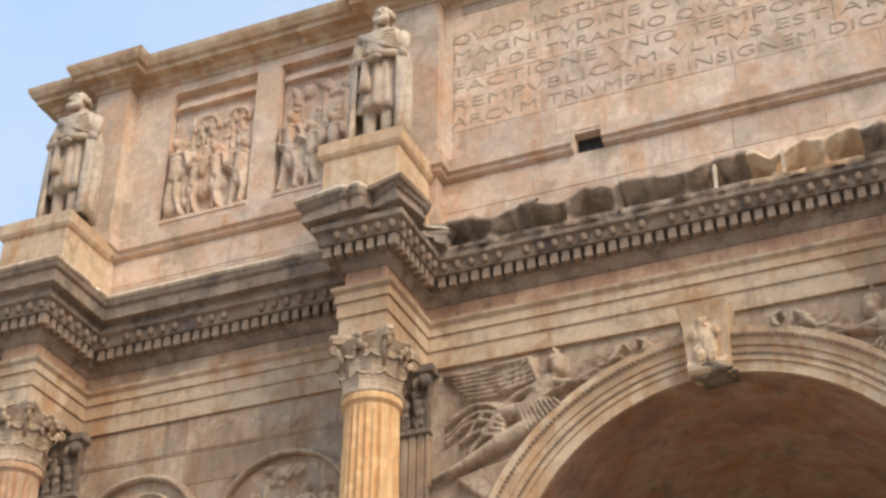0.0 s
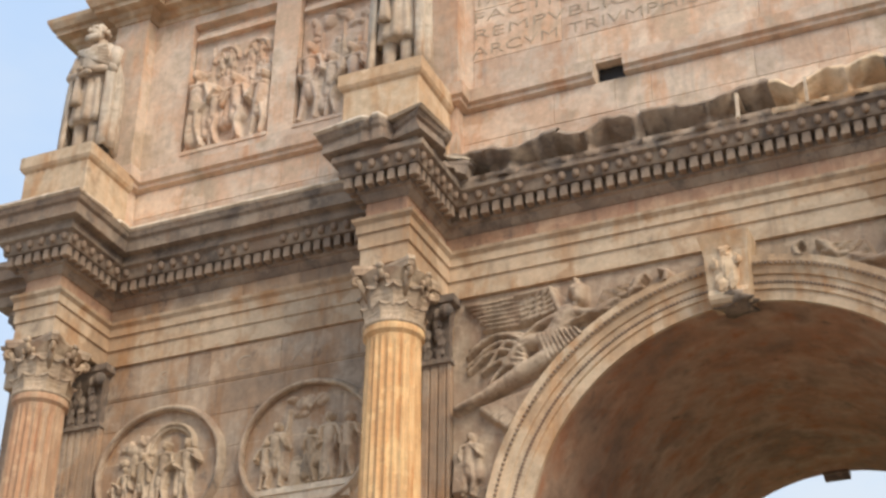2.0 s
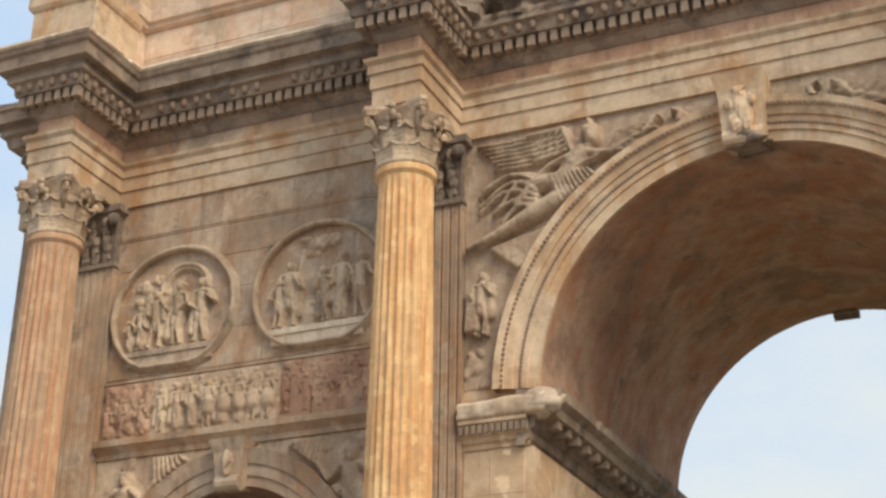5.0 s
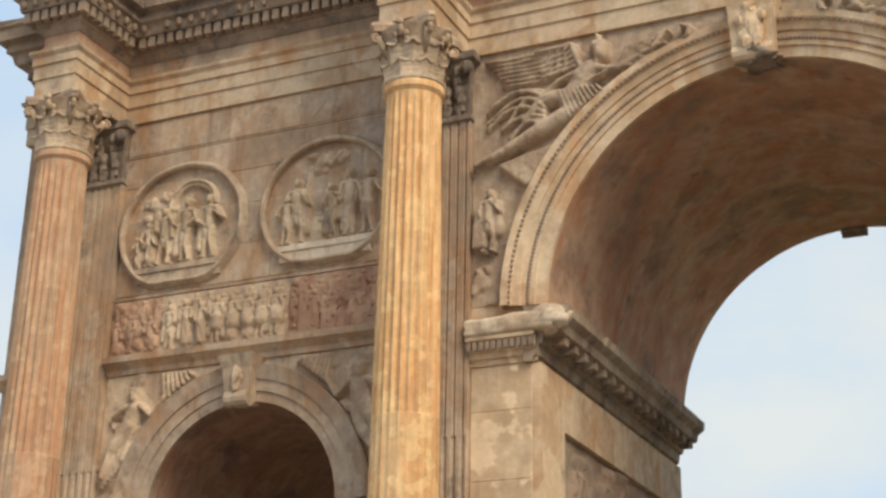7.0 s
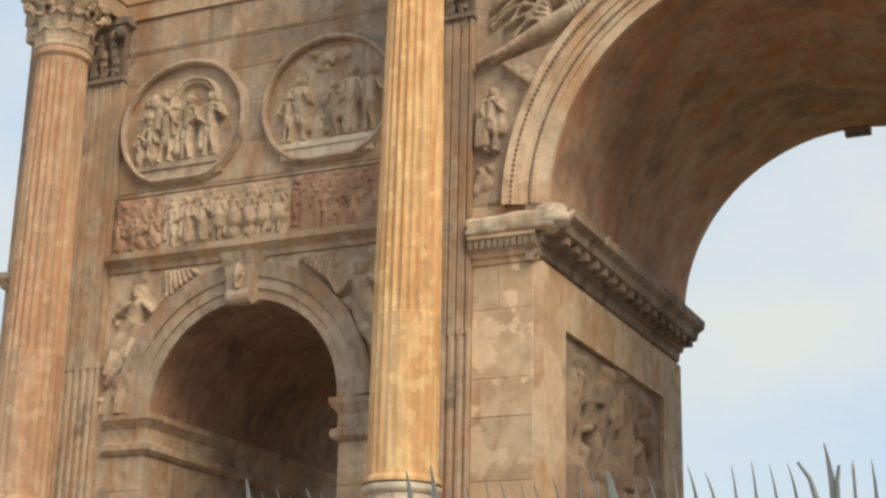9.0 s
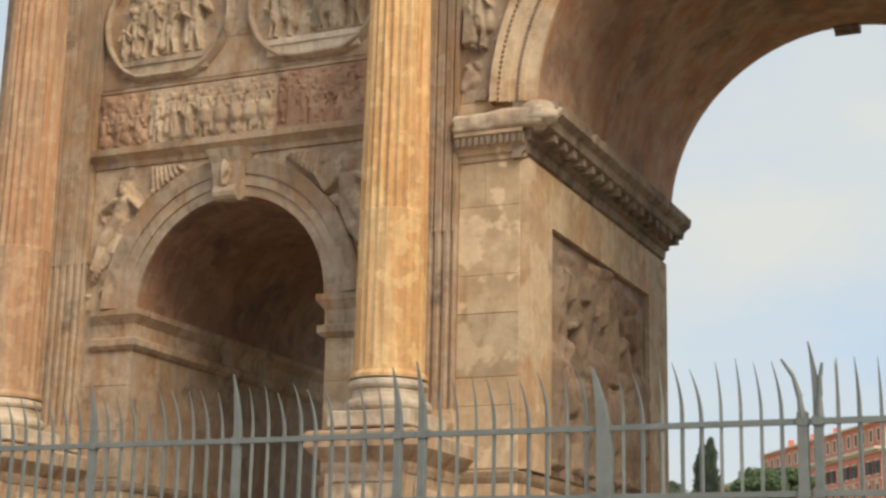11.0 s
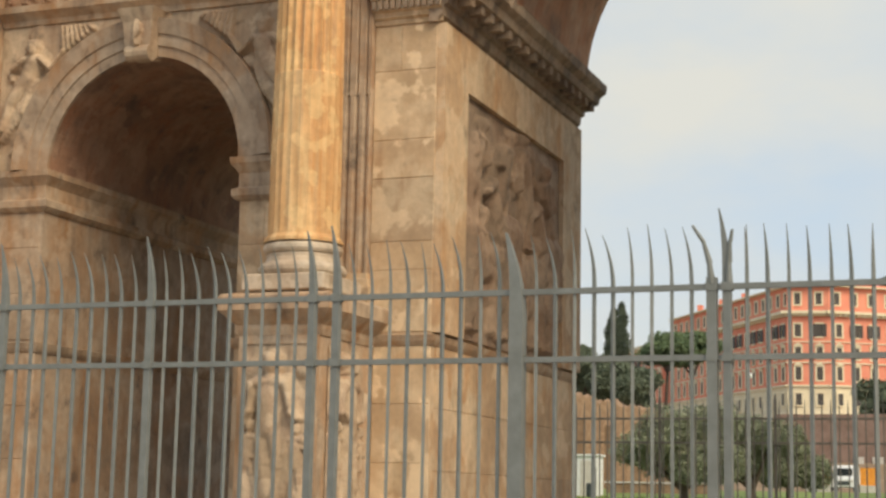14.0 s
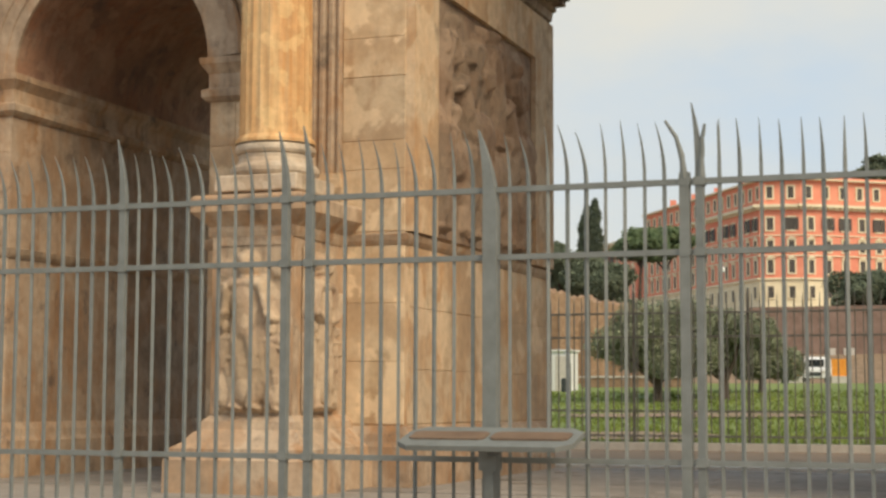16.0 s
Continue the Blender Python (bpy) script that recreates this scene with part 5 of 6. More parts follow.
rnd = random.Random(17)
courses(-4.32, 4.32, (15.26, 15.80, 16.41), 1.15, ATTIC, rnd)
courses(-10.74, -5.66, (15.26, 15.86, 16.41), 1.5, ATTIC, rnd)
courses(-4.10, 4.32, (16.87, 17.45, 18.55, 19.4, 20.1), 2.1, ATTIC, rnd)
courses(-6.50, -5.40, (3.49, 4.1, 4.8, 5.43), 0.7, MARBLE, rnd)
courses(-4.42, -JAMB, (3.49, 4.35, 4.75, 5.65, 6.2, 7.2, 7.85), 0.75, PATCH, rnd)
courses(-4.34, -JAMB, (0.85, 1.7, 2.5, 3.29), 0.9, PATCH, rnd)
courses(-10.8, -9.90, (0.85, 1.7, 2.5, 3.29), 0.8, GRIME, rnd)
courses(-10.8, -9.92, (3.49, 4.2, 4.9, 5.43), 0.8, GRIME, rnd)
courses(-10.82, -5.40, (9.77, 10.4, 11.1, 11.7, 12.25), 1.3, GRIME, rnd)
courses(-10.82, -5.40, (12.30, 12.88), 0.9, GRIME, rnd, y=-0.02)
courses(-4.58, 4.58, (13.74, 14.03), 1.3, PORPHYRY, rnd, y=-0.03)
courses(-10.93, -5.24, (13.74, 14.03), 1.3, GRIME, rnd, y=-0.03)
courses(0.15, DEP - 0.1, (0.85, 1.6, 2.45, 3.29), 1.2, MARBLE, rnd, axis="y", y=-JAMB)

# ---- ground ----
PAVING = plain("paving_stone", (0.20, 0.18, 0.155), (0.30, 0.27, 0.235), 2.5, 0.85, rand=0.15)
EARTH = plain("bare_earth", (0.20, 0.14, 0.09), (0.30, 0.22, 0.15), 1.5, 0.95, bump=0.5)
GRASS_GROUND = plain("mown_grass", (0.10, 0.145, 0.027), (0.20, 0.25, 0.057), 0.25, 0.9, bump=0.6)
KERB = plain("kerb_stone", (0.52, 0.49, 0.44), (0.66, 0.62, 0.56), 4.0, 0.8)
ASPHALT = plain("asphalt", (0.05, 0.05, 0.05), (0.08, 0.08, 0.078), 5.0, 0.9)
BRICKWORK = plain("old_brickwork", (0.22, 0.135, 0.085), (0.35, 0.24, 0.155), 2.5, 0.95, bump=0.6)


def rise(y):
    """Height of the land behind the arch."""
    if y < 19:
        return 0.0
    t = min(1.0, (y - 19) / 70)
    u = min(1.0, max(0.0, (y - 113) / 12))
    return 2.3 * t * t * (3 - 2 * t) + 6.4 * u + 2.4 * min(1.0, max(0.0, (y - 125) / 120))


bm = bmesh.new()
xs = [-700, -300, -150, -80, -50, -35, -25, -15, -8, 0, 8, 20, 50, 150, 300, 700]
ys = [-120, -60, -30, -20, -10, 0, 10, 18.9, 19.1, 24, 30, 36, 42, 48, 54, 60, 68, 76, 85, 95, 104, 112.9, 125, 150, 170, 190, 220, 250, 290, 320, 700, 1800]
rings(bm, [[(x, y, rise(y) - 0.02) for x in xs] for y in ys], False)
tagged(part("ground", bm, EARTH), "bare earth ground", "ground", kind="structure")
pav = part("pavement", boxes((-60, 60, -12.2, 6.9, -0.2, 0.0)), PAVING, None)
tagged(pav, "stone paving round the foot of the arch", "pavement", kind="structure")
rnd = random.Random(3)
for k in range(9):
    x = -10.5
    y0 = -1.0 + k * 0.86
    while x < 6.5:
        w = rnd.uniform(0.7, 1.5)
        if y0 > 0 and (x + w < -SIDE_X - SIDE_R or x > JAMB or (-SIDE_X + SIDE_R - 0.2 < x + w and x < -JAMB + 0.2)):
            x += w
            continue
        bm = bmesh.new()
        box(bm, 0.006, w - 0.006, 0.006, 0.85, 0.0, 0.012 + rnd.uniform(0, 0.008))
        part("paving_slab", bm, PAVING, pav, "", (x, y0, 0.0))
        x += w
part("kerb", boxes((-60, 60, 6.9, 7.25, -0.3, 0.06)), KERB, None)["kind"] = "structure"
tagged(bpy.data.objects["kerb"], "pale stone kerb along the paving", "kerb")
k2 = part("kerb", boxes((-60, 60, 17.9, 18.3, -0.3, 0.16)), KERB, None)
tagged(k2, "low pale stone kerb under the far fence", "kerb", kind="structure")
bm = bmesh.new()
rings(bm, [[(x, y, rise(y) + 0.03 + 0.04 * math.sin(x * 0.7 + y)) for x in xs[2:13]] for y in ys[8:20]], False)
tagged(part("lawn", bm, GRASS_GROUND), "bright green mown lawn rising behind the arch", "lawn", kind="structure")
tagged(part("road", boxes((-22, 90, 96, 112, 2.0, 2.36)), ASPHALT, None), "asphalt street beyond the lawn", "road", kind="structure")

# grass blades
bm = bmesh.new()
rnd = random.Random(8)
for i in range(9000):
    d = rnd.uniform(39, 85)
    b = radians(rnd.uniform(-17.5, -3.0))
    x, y = 4.52 + d * math.sin(b), -20 + d * math.cos(b)
    z = rise(y)
    if y < 19.3:
        continue
    h, w = rnd.uniform(0.08, 0.2), rnd.uniform(0.03, 0.07)
    a = rnd.uniform(0, 3.14)
    p = [bm.verts.new((x - w * math.cos(a), y - w * math.sin(a), z)), bm.verts.new((x + w * math.cos(a), y + w * math.sin(a), z)), bm.verts.new((x + rnd.uniform(-0.06, 0.06), y, z + h))]
    bm.faces.new(p)
tagged(part("grass", bm, GRASS_GROUND), "short green grass blades on the lawn", "grass", kind="stuff")
# worn patches of earth and a dark hollow in the lawn
for b, d, w, dd in ((-13.6, 47, 2.6, 3.0), (-10.6, 62, 4.5, 1.6), (-14.2, 62, 2.2, 1.5)):
    x, y = 4.52 + d * math.sin(radians(b)), -20 + d * math.cos(radians(b))
    bm = bmesh.new()
    rings(bm, [[(x + r * w * math.cos(a * 0.3142) * rnd.uniform(0.85, 1.1), y + r * dd * math.sin(a * 0.3142), rise(y + r * dd * math.sin(a * 0.3142)) + 0.09) for a in range(20)] for r in (1.0, 0.3)], True, True)
    tagged(part("bare_patch", bm, EARTH), "bare brown patch worn in the lawn", "ground", kind="structure")

# ---- iron fence in front ----
FY = -12.5
FZ = dict(top=2.245, mid=1.905, low=0.90, foot=0.16)
fence = thing("iron_fence", "tall grey painted iron fence with bent pointed bars", "fence", (-0.24, FY, 0))


def bar_mesh(h, bend, w=0.0080, tip=0.26, fwd=0.05, n=6):
    """A square bar that thins to a bent point."""
    bm = bmesh.new()
    loops = []
    for k in range(n + 2):
        t = max(0.0, (k - 1) / n)
        z = 0.02 if k == 0 else h - tip + tip * t
        ww = w * (1 - 0.85 * t ** 1.5)
        dx, dy = -bend * t * t, -fwd * t * t
        loops.append([(dx - ww, dy - ww, z), (dx + ww, dy - ww, z), (dx + ww, dy + ww, z), (dx - ww, dy + ww, z)])
    rings(bm, loops, True, True)
    return bm


POSTS = (-5.90, -4.94, -3.97, -3.0, -2.03, -1.063, -0.096, 0.89, 1.03, 2.03, 3.012, 3.085, 4.06, 5.03, 6.0, 6.97, 7.94, 8.9)
for name, z in FZ.items():
    part("rail", boxes((-6.4, 9.4, -0.014, 0.014, z - 0.014, z + 0.014)), IRON, fence)
bar0 = part("bar", bar_mesh(2.53, 0.028), IRON, fence, "", (-6.0, 0, 0))
post0 = part("post", bar_mesh(2.62, 0.03, 0.019, 0.36, 0.03), IRON, fence, "thicker fence post with a bent point", (POSTS[0], 0, 0))
bar1 = part("bar", bar_mesh(2.53, 0.006, fwd=0.02), IRON, fence, "", (3.18, 0, 0))
rnd = random.Random(12)
for p in POSTS[1:]:
    if p in (2.03, 3.012):
        continue
    again(post0, (p, 0, 0), fence, rnd.uniform(-0.1, 0.1), (1, 1, rnd.uniform(0.985, 1.005)))
part("wide_post", bar_mesh(2.55, 0.06, 0.036, 0.42, 0.02), IRON, fence, "wide flat fence post with a hooked tip", (2.03, 0, 0))
for a, b in zip(POSTS, POSTS[1:]):
    if b - a < 0.3:
        continue
    cnt = int(round((b - a) / 0.0965))
    for i in range(1, cnt):
        again(bar0 if a < 3.0 else bar1, (a + (b - a) * i / cnt + rnd.uniform(-0.004, 0.004), rnd.uniform(-0.003, 0.003), 0), fence, rnd.uniform(-0.5, 0.5), (1, 1, rnd.uniform(0.99, 1.01)))
for p in POSTS:
    for z in (FZ["top"], FZ["mid"], FZ["low"]):
        part("clamp", boxes((p - 0.027, p + 0.027, -0.027, 0.025, z - 0.02, z + 0.02)), IRON, fence)
part("short_post", boxes((2.988, 3.036, -0.024, 0.024, 0.0, 2.29)), IRON, fence, "square fence post with a curved horn")
# curved horns of the double post
for sx, reach, top in ((-1, 0.09, 2.545), (1, 0.02, 2.52)):
    bm = bmesh.new()
    o = 3.012 if sx < 0 else 3.095
    pts = [(o, 2.26), (o + sx * reach * 0.1, 2.36), (o + sx * reach * 0.4, 2.46), (o + sx * reach, top)]
    for (x0, z0), (x1, z1), r in zip(pts, pts[1:], (0.020, 0.016, 0.011)):
        tube(bm, (x0, -0.01, z0), (x1, -0.02, z1), r, r * 0.6, 8)
    part("curved_horn", bm, IRON, fence, "curved horn on the double post")
part("fence_foot", boxes((-6.4, 9.4, -0.14, 0.14, 0.0, 0.1)), PAVING, fence, "low stone footing of the fence")

# information desk before the fence
PANEL = plain("brown_panel", (0.14, 0.09, 0.06), (0.22, 0.15, 0.10), 8.0, 0.5)
desk = thing("information_desk", "grey metal information desk with a long eight-sided brown panel", "sign", (1.865, -12.74, 0))


def octagon(w, d, c, z0, z1):
    lp = [(-w + c, -d), (w - c, -d), (w, -d + c), (w, d - c), (w - c, d), (-w + c, d), (-w, d - c), (-w, -d + c)]
    return [[(x, y, z) for x, y in lp] for z in (z0, z1)]


tilt = Matrix.Translation((0, 0, 0.995)) @ Matrix.Rotation(radians(14), 4, "X")
bm = bmesh.new()
rings(bm, octagon(0.44, 0.17, 0.07, 0.0, 0.025), True, True)
bmesh.ops.transform(bm, matrix=tilt, verts=bm.verts)
part("tray", bm, IRON, desk)
for s in (-1, 1):
    bm = bmesh.new()
    rings(bm, [[(x * 0.40 + s * 0.207, y * 0.34, z) for x, y, z in lp] for lp in octagon(0.48, 0.19, 0.06, 0.026, 0.034)], True, True)
    bmesh.ops.transform(bm, matrix=tilt, verts=bm.verts)
    part("panel", bm, PANEL, desk, "brown weathered panel")
part("stand", boxes((-0.022, 0.022, -0.022, 0.022, 0.0, 0.96)), IRON, desk)
part("bracket", boxes((-0.045, 0.045, -0.045, 0.045, 0.86, 0.93), (-0.02, 0.02, -0.12, 0.12, 0.93, 0.96)), IRON, desk)

# ---- far fence behind the arch ----
DARKIRON = plain("dark_iron", (0.12, 0.115, 0.10), (0.18, 0.17, 0.15), 8.0, 0.6)
fence2 = thing("far_iron_fence", "dark thin iron fence behind the arch", "fence", (0, 18.1, 0))
for z in (0.32, 0.92, 2.72, 3.30):
    part("rail", boxes((-16, 8, -0.02, 0.02, z - 0.025, z + 0.025)), DARKIRON, fence2)
b2 = part("bar", bar_mesh(3.75, 0.0, 0.014, 0.3, 0.0, 3), DARKIRON, fence2, "", (-16, 0, 0))
for i in range(1, 120):
    again(b2, (-16 + i * 0.2, 0, 0), fence2)
p2 = part("post", bar_mesh(3.9, 0.0, 0.035, 0.2, 0.0, 3), DARKIRON, fence2, "", (-15.9, 0.05, 0))
for i in range(1, 9):
    again(p2, (-15.9 + i * 2.8, 0.05, 0), fence2)


# ---- far things ----
def sight(bearing, d):
    """Plan place at that bearing and distance from the viewpoint."""
    return 4.52 + d * math.sin(radians(bearing)), -20 + d * math.cos(radians(bearing))


BARK = plain("bark", (0.06, 0.045, 0.035), (0.12, 0.09, 0.07), 12.0, 0.9, bump=0.5)
OLIVE = plain("olive_leaves", (0.18, 0.205, 0.13), (0.31, 0.335, 0.22), 1.2, 0.8, rand=0.1)
PINE = plain("pine_needles", (0.11, 0.17, 0.09), (0.22, 0.29, 0.15), 0.6, 0.9)
CYPRESS = plain("cypress_needles", (0.08, 0.105, 0.075), (0.15, 0.185, 0.12), 1.0, 0.9)
OAK = plain("dark_foliage", (0.10, 0.13, 0.09), (0.20, 0.235, 0.155), 0.7, 0.9)


def foliage(bm, c, r, n, size, rnd, hollow=0.55, tall=1.3):
    """Many small leaf tufts through a crown's outer part, with gaps and an uneven outline."""
    for i in range(n):
        d = Vector((rnd.gauss(0, 1), rnd.gauss(0, 1), rnd.gauss(0, 1))).normalized()
        q = rnd.uniform(hollow, 1.0) * (1 + 0.25 * noise.noise(d * 2.2 + Vector(c)))
        p = Vector((c[0] + r[0] * d.x * q, c[1] + r[1] * d.y * q, c[2] + r[2] * d.z * q))
        for _ in range(2):
            u = Vector((rnd.gauss(0, 1), rnd.gauss(0, 1), rnd.gauss(0, 0.8))).normalized() * size * rnd.uniform(0.6, 1.4)
            v = u.cross(Vector((rnd.gauss(0, 1), rnd.gauss(0, 1), rnd.gauss(0, 1)))).normalized() * size * rnd.uniform(0.35, 0.6)
            bm.faces.new([bm.verts.new(p + u * tall), bm.verts.new(p + v), bm.verts.new(p - u), bm.verts.new(p - v)])


def tree(name, label, x, y, z, trunk_h, r0, clumps, mat, leaf, count, seed, lean=0.0):
    rnd = random.Random(seed)
    t = thing(name, label, "tree", (x, y, z))
    bm = bmesh.new()
    fork = Vector((lean * trunk_h, 0, trunk_h * 0.55))
    tube(bm, (0, 0, -0.3), fork, r0, r0 * 0.72, 9)
    for (cx, cy, cz), rr in clumps:
        mid = fork.lerp(Vector((cx, cy, cz)), 0.5) + Vector((rnd.uniform(-0.1, 0.1), 0, 0.1)) * rr[0]
        tube(bm, fork, mid, r0 * 0.6, r0 * 0.4, 7)
        tube(bm, mid, (cx, cy, cz), r0 * 0.4, r0 * 0.12, 6)
    part("trunk", bm, BARK, t)
    bm = bmesh.new()
    for c, rr in clumps:
        foliage(bm, c, rr, int(count / len(clumps)), leaf, rnd)
    part("crown", bm, mat, t)
    return t


def clump_row(rnd, n, w, h, z, r):
    return [((rnd.uniform(-w, w), rnd.uniform(-w, w) * 0.6, z + rnd.uniform(-h, h)), (r * rnd.uniform(0.7, 1.2), r * rnd.uniform(0.7, 1.2), r * rnd.uniform(0.6, 0.95))) for _ in range(n)]


rr = random.Random(31)
for b, d, w, sc, sd in ((-12.6, 74, 1.7, 1.0, 1), (-10.2, 77, 1.7, 1.0, 2), (-8.9, 84, 1.2, 0.8, 3), (-11.5, 80, 1.5, 0.95, 4)):
    x, y = sight(b, d)
    tree("olive_tree", "grey-green olive tree with a dense low crown on the lawn", x, y, rise(y), 1.5 * sc, 0.24, clump_row(rr, 12, w * 1.15, 0.95, 2.85 * sc, 1.3 * sc), OLIVE, 0.075, 22000, sd)
for b, d, z, w, sd in ((-13.15, 152, 15.7, 1.5, 11), (-12.25, 157, 16.2, 1.6, 12)):
    x, y = sight(b, d)
    base = rise(y)
    cl = [((rr.uniform(-w, w), rr.uniform(-2, 2), z - base + rr.uniform(-0.7, 1.3)), (1.7, 1.7, 0.8)) for _ in range(14)]
    tree("umbrella_pine", "umbrella pine with a bare trunk and flat green crown", x, y, base, 9.0, 0.2, cl, PINE, 0.17, 13000, sd, 0.03)
for b, top, sd in ((-15.02, 21.4, 21), (-14.70, 22.0, 22)):
    x, y = sight(b, 165)
    h = top - rise(y)
    cl = [((0.15 * math.sin(i * 2.1 + sd), 0.15 * math.cos(i), 1.6 + (h - 2.4) * i / 12), (1.05 * math.sin(0.55 + 2.2 * i / 12), 1.0 * math.sin(0.55 + 2.2 * i / 12), 1.0)) for i in range(13)]
    tree("cypress", "dark narrow cypress tree behind the pines", x, y, rise(y), 3.0, 0.22, cl, CYPRESS, 0.13, 9000, sd)
for b, d, zc, w, sd in ((-16.1, 148, 13.0, 2.4, 31), (-15.2, 147, 12.2, 2.8, 32), (-14.5, 148, 12.4, 2.0, 33), (-13.75, 150, 9.8, 1.6, 35), (-16.5, 150, 14.2, 1.3, 34)):
    x, y = sight(b, d)
    base = rise(y)
    tree("evergreen_oak", "dark green broad tree behind the ruined wall", x, y, base, 2.0, 0.3, clump_row(rr, 8, w, 1.2, zc - base, 1.6), OAK, 0.15, 11000, sd)
for b, d, zc, w, sd in ((-5.3, 150, 11.0, 2.2, 41), (-4.4, 148, 11.2, 2.6, 42)):
    x, y = sight(b, d)
    base = rise(y)
    tree("evergreen_oak", "dark green tree before the red building", x, y, base, 1.5, 0.3, clump_row(rr, 9, w, 1.0, zc - base, 1.5), OAK, 0.15, 11000, sd)
x, y = sight(-3.4, 440)
bm = bmesh.new()
ball(bm, (x, y, 8), (48, 36, 46), 24, 14, 0.1, 2)
tagged(part("hill", bm, GRASS_GROUND, smooth=True), "green hill behind the red building", "hill", kind="structure")
x, y = sight(-4.4, 438)
tree("evergreen_oak", "tall tree on the hill behind the red building", x, y, 50, 4.0, 0.8, clump_row(rr, 10, 6.0, 3.0, 11, 4.5), OAK, 0.8, 3600, 51)

# ruined brick wall and low walls
x0, y0 = sight(-17.6, 112)
x1, y1 = sight(-12.6, 122)
ruin = thing("ruined_wall", "crumbling orange-brown ancient brick wall", "wall", ((x0 + x1) / 2, (y0 + y1) / 2, rise(y0)))
bm = bmesh.new()
n = 70
rnd = random.Random(77)
tops = [6.9 - 0.019 * i + 0.45 * noise.noise(Vector((i * 0.16, 3.0, 1.0))) + 0.3 * noise.noise(Vector((i * 0.6, 1.0, 5.0))) for i in range(n + 1)]
loops = []
for i in range(n + 1):
    t = i / n - 0.5
    px, py = (x1 - x0) * t, (y1 - y0) * t
    loops.append([(px, py - 0.6, -0.5), (px, py - 0.6, tops[i]), (px, py + 0.6, tops[i] + 0.2), (px, py + 0.6, -0.5)])
rings(bm, loops, False)
part("brick_core", bm, BRICKWORK, ruin)
for i in range(5):
    t = -0.42 + i * 0.2
    part("wall_buttress", boxes(((x1 - x0) * t - 0.5, (x1 - x0) * t + 0.5, (y1 - y0) * t - 1.0, (y1 - y0) * t - 0.55, -0.5, 4.6 + 0.3 * (i % 2))), BRICKWORK, ruin)
a, b = sight(-15.3, 92), sight(-11.5, 92)
low = part("low_brick_wall", boxes((a[0], b[0], a[1], a[1] + 0.4, rise(70) - 0.2, rise(70) + 0.55)), BRICKWORK, None)
tagged(low, "low orange brick wall beside the lawn", "wall")
cap = part("low_wall_coping", boxes((a[0] - 0.1, b[0] + 0.1, a[1] - 0.06, a[1] + 0.46, rise(70) + 0.55, rise(70) + 0.65)), KERB, None)
tagged(cap, "pale stone coping on the low wall", "coping")

# retaining wall under the street
a, b = sight(-9.2, 140), sight(-2.0, 140)
ret = part("retaining_wall", boxes((a[0], b[0], a[1], a[1] + 1.0, 2.0, 8.9), (a[0] - 0.1, b[0], a[1] - 0.1, a[1] + 1.1, 8.9, 9.2)), plain("retaining_masonry", (0.20, 0.13, 0.10), (0.32, 0.22, 0.18), 1.0, 0.95), None)
tagged(ret, "brownish red retaining wall along the street", "wall")
for i, (bb, zz) in enumerate(((-6.45, 7.6), (-5.8, 7.6))):
    x, y = sight(bb, 139.6)
    o = part("notice_board", boxes((-0.45, 0.45, -0.05, 0.0, 0, 1.0), (-0.40, 0.40, -0.07, -0.05, 0.08, 0.92)), KERB, None, "", (x, a[1] - 0.05, 4.6 - 0.0))
    tagged(o, "pale blank notice board on the retaining wall", "board", "notice boards")

# white kiosk, bin, hoardings, van
WHITE = plain("white_paint", (0.70, 0.71, 0.70), (0.80, 0.81, 0.80), 3.0, 0.6)
BIN = plain("bin_paint", (0.03, 0.04, 0.04), (0.06, 0.07, 0.07), 5.0, 0.6)
ORANGE = plain("orange_mesh", (0.75, 0.26, 0.03), (0.90, 0.38, 0.06), 3.0, 0.7)
GLASS = plain("dark_glass", (0.015, 0.018, 0.02), (0.035, 0.04, 0.045), 2.0, 0.12)
x, y = sight(-16.0, 88)
kio = thing("white_kiosk", "small white booth with a flat roof beside the lawn", "kiosk", (x, y, rise(y) - 0.1))
part("body", boxes((-0.75, 0.75, -0.75, 0.75, 0.0, 2.25)), WHITE, kio)
part("roof", boxes((-0.85, 0.85, -0.85, 0.85, 2.25, 2.35)), WHITE, kio)
part("door", boxes((-0.12, 0.55, -0.78, -0.75, 0.05, 2.0)), KERB, kio)
x, y = sight(-15.85, 84)
bn = thing("litter_bin", "dark litter bin on a post in front of the booth", "bin", (x, y, rise(y)))
bm = bmesh.new()
lathe(bm, [(0.22, 0.1), (0.25, 0.15), (0.25, 0.75), (0.22, 0.82)], 12)
part("drum", bm, BIN, bn)
bm = bmesh.new()
tube(bm, (0.27, 0, 0), (0.27, 0, 1.6), 0.025, 0.025)
part("pole", bm, BIN, bn)
for b, d, w, h in ((-7.83, 112, 0.85, 1.3), (-6.21, 114, 0.5, 1.2)):
    x, y = sight(b, d)
    hd = thing("orange_hoarding", "orange plastic roadwork screen on a white foot", "barrier", (x, y, 2.36), "roadwork screens")
    part("screen", boxes((-w, w, -0.04, 0.04, 0.5, 0.5 + h)), ORANGE, hd)
    part("foot", boxes((-w, w, -0.25, 0.25, 0.0, 0.5)), KERB, hd)
x, y = sight(-6.97, 108)
van = thing("white_van", "small white delivery van facing along the street", "van", (x, y, 2.36))
van.scale = (0.8, 0.8, 0.8)
bm = bmesh.new()
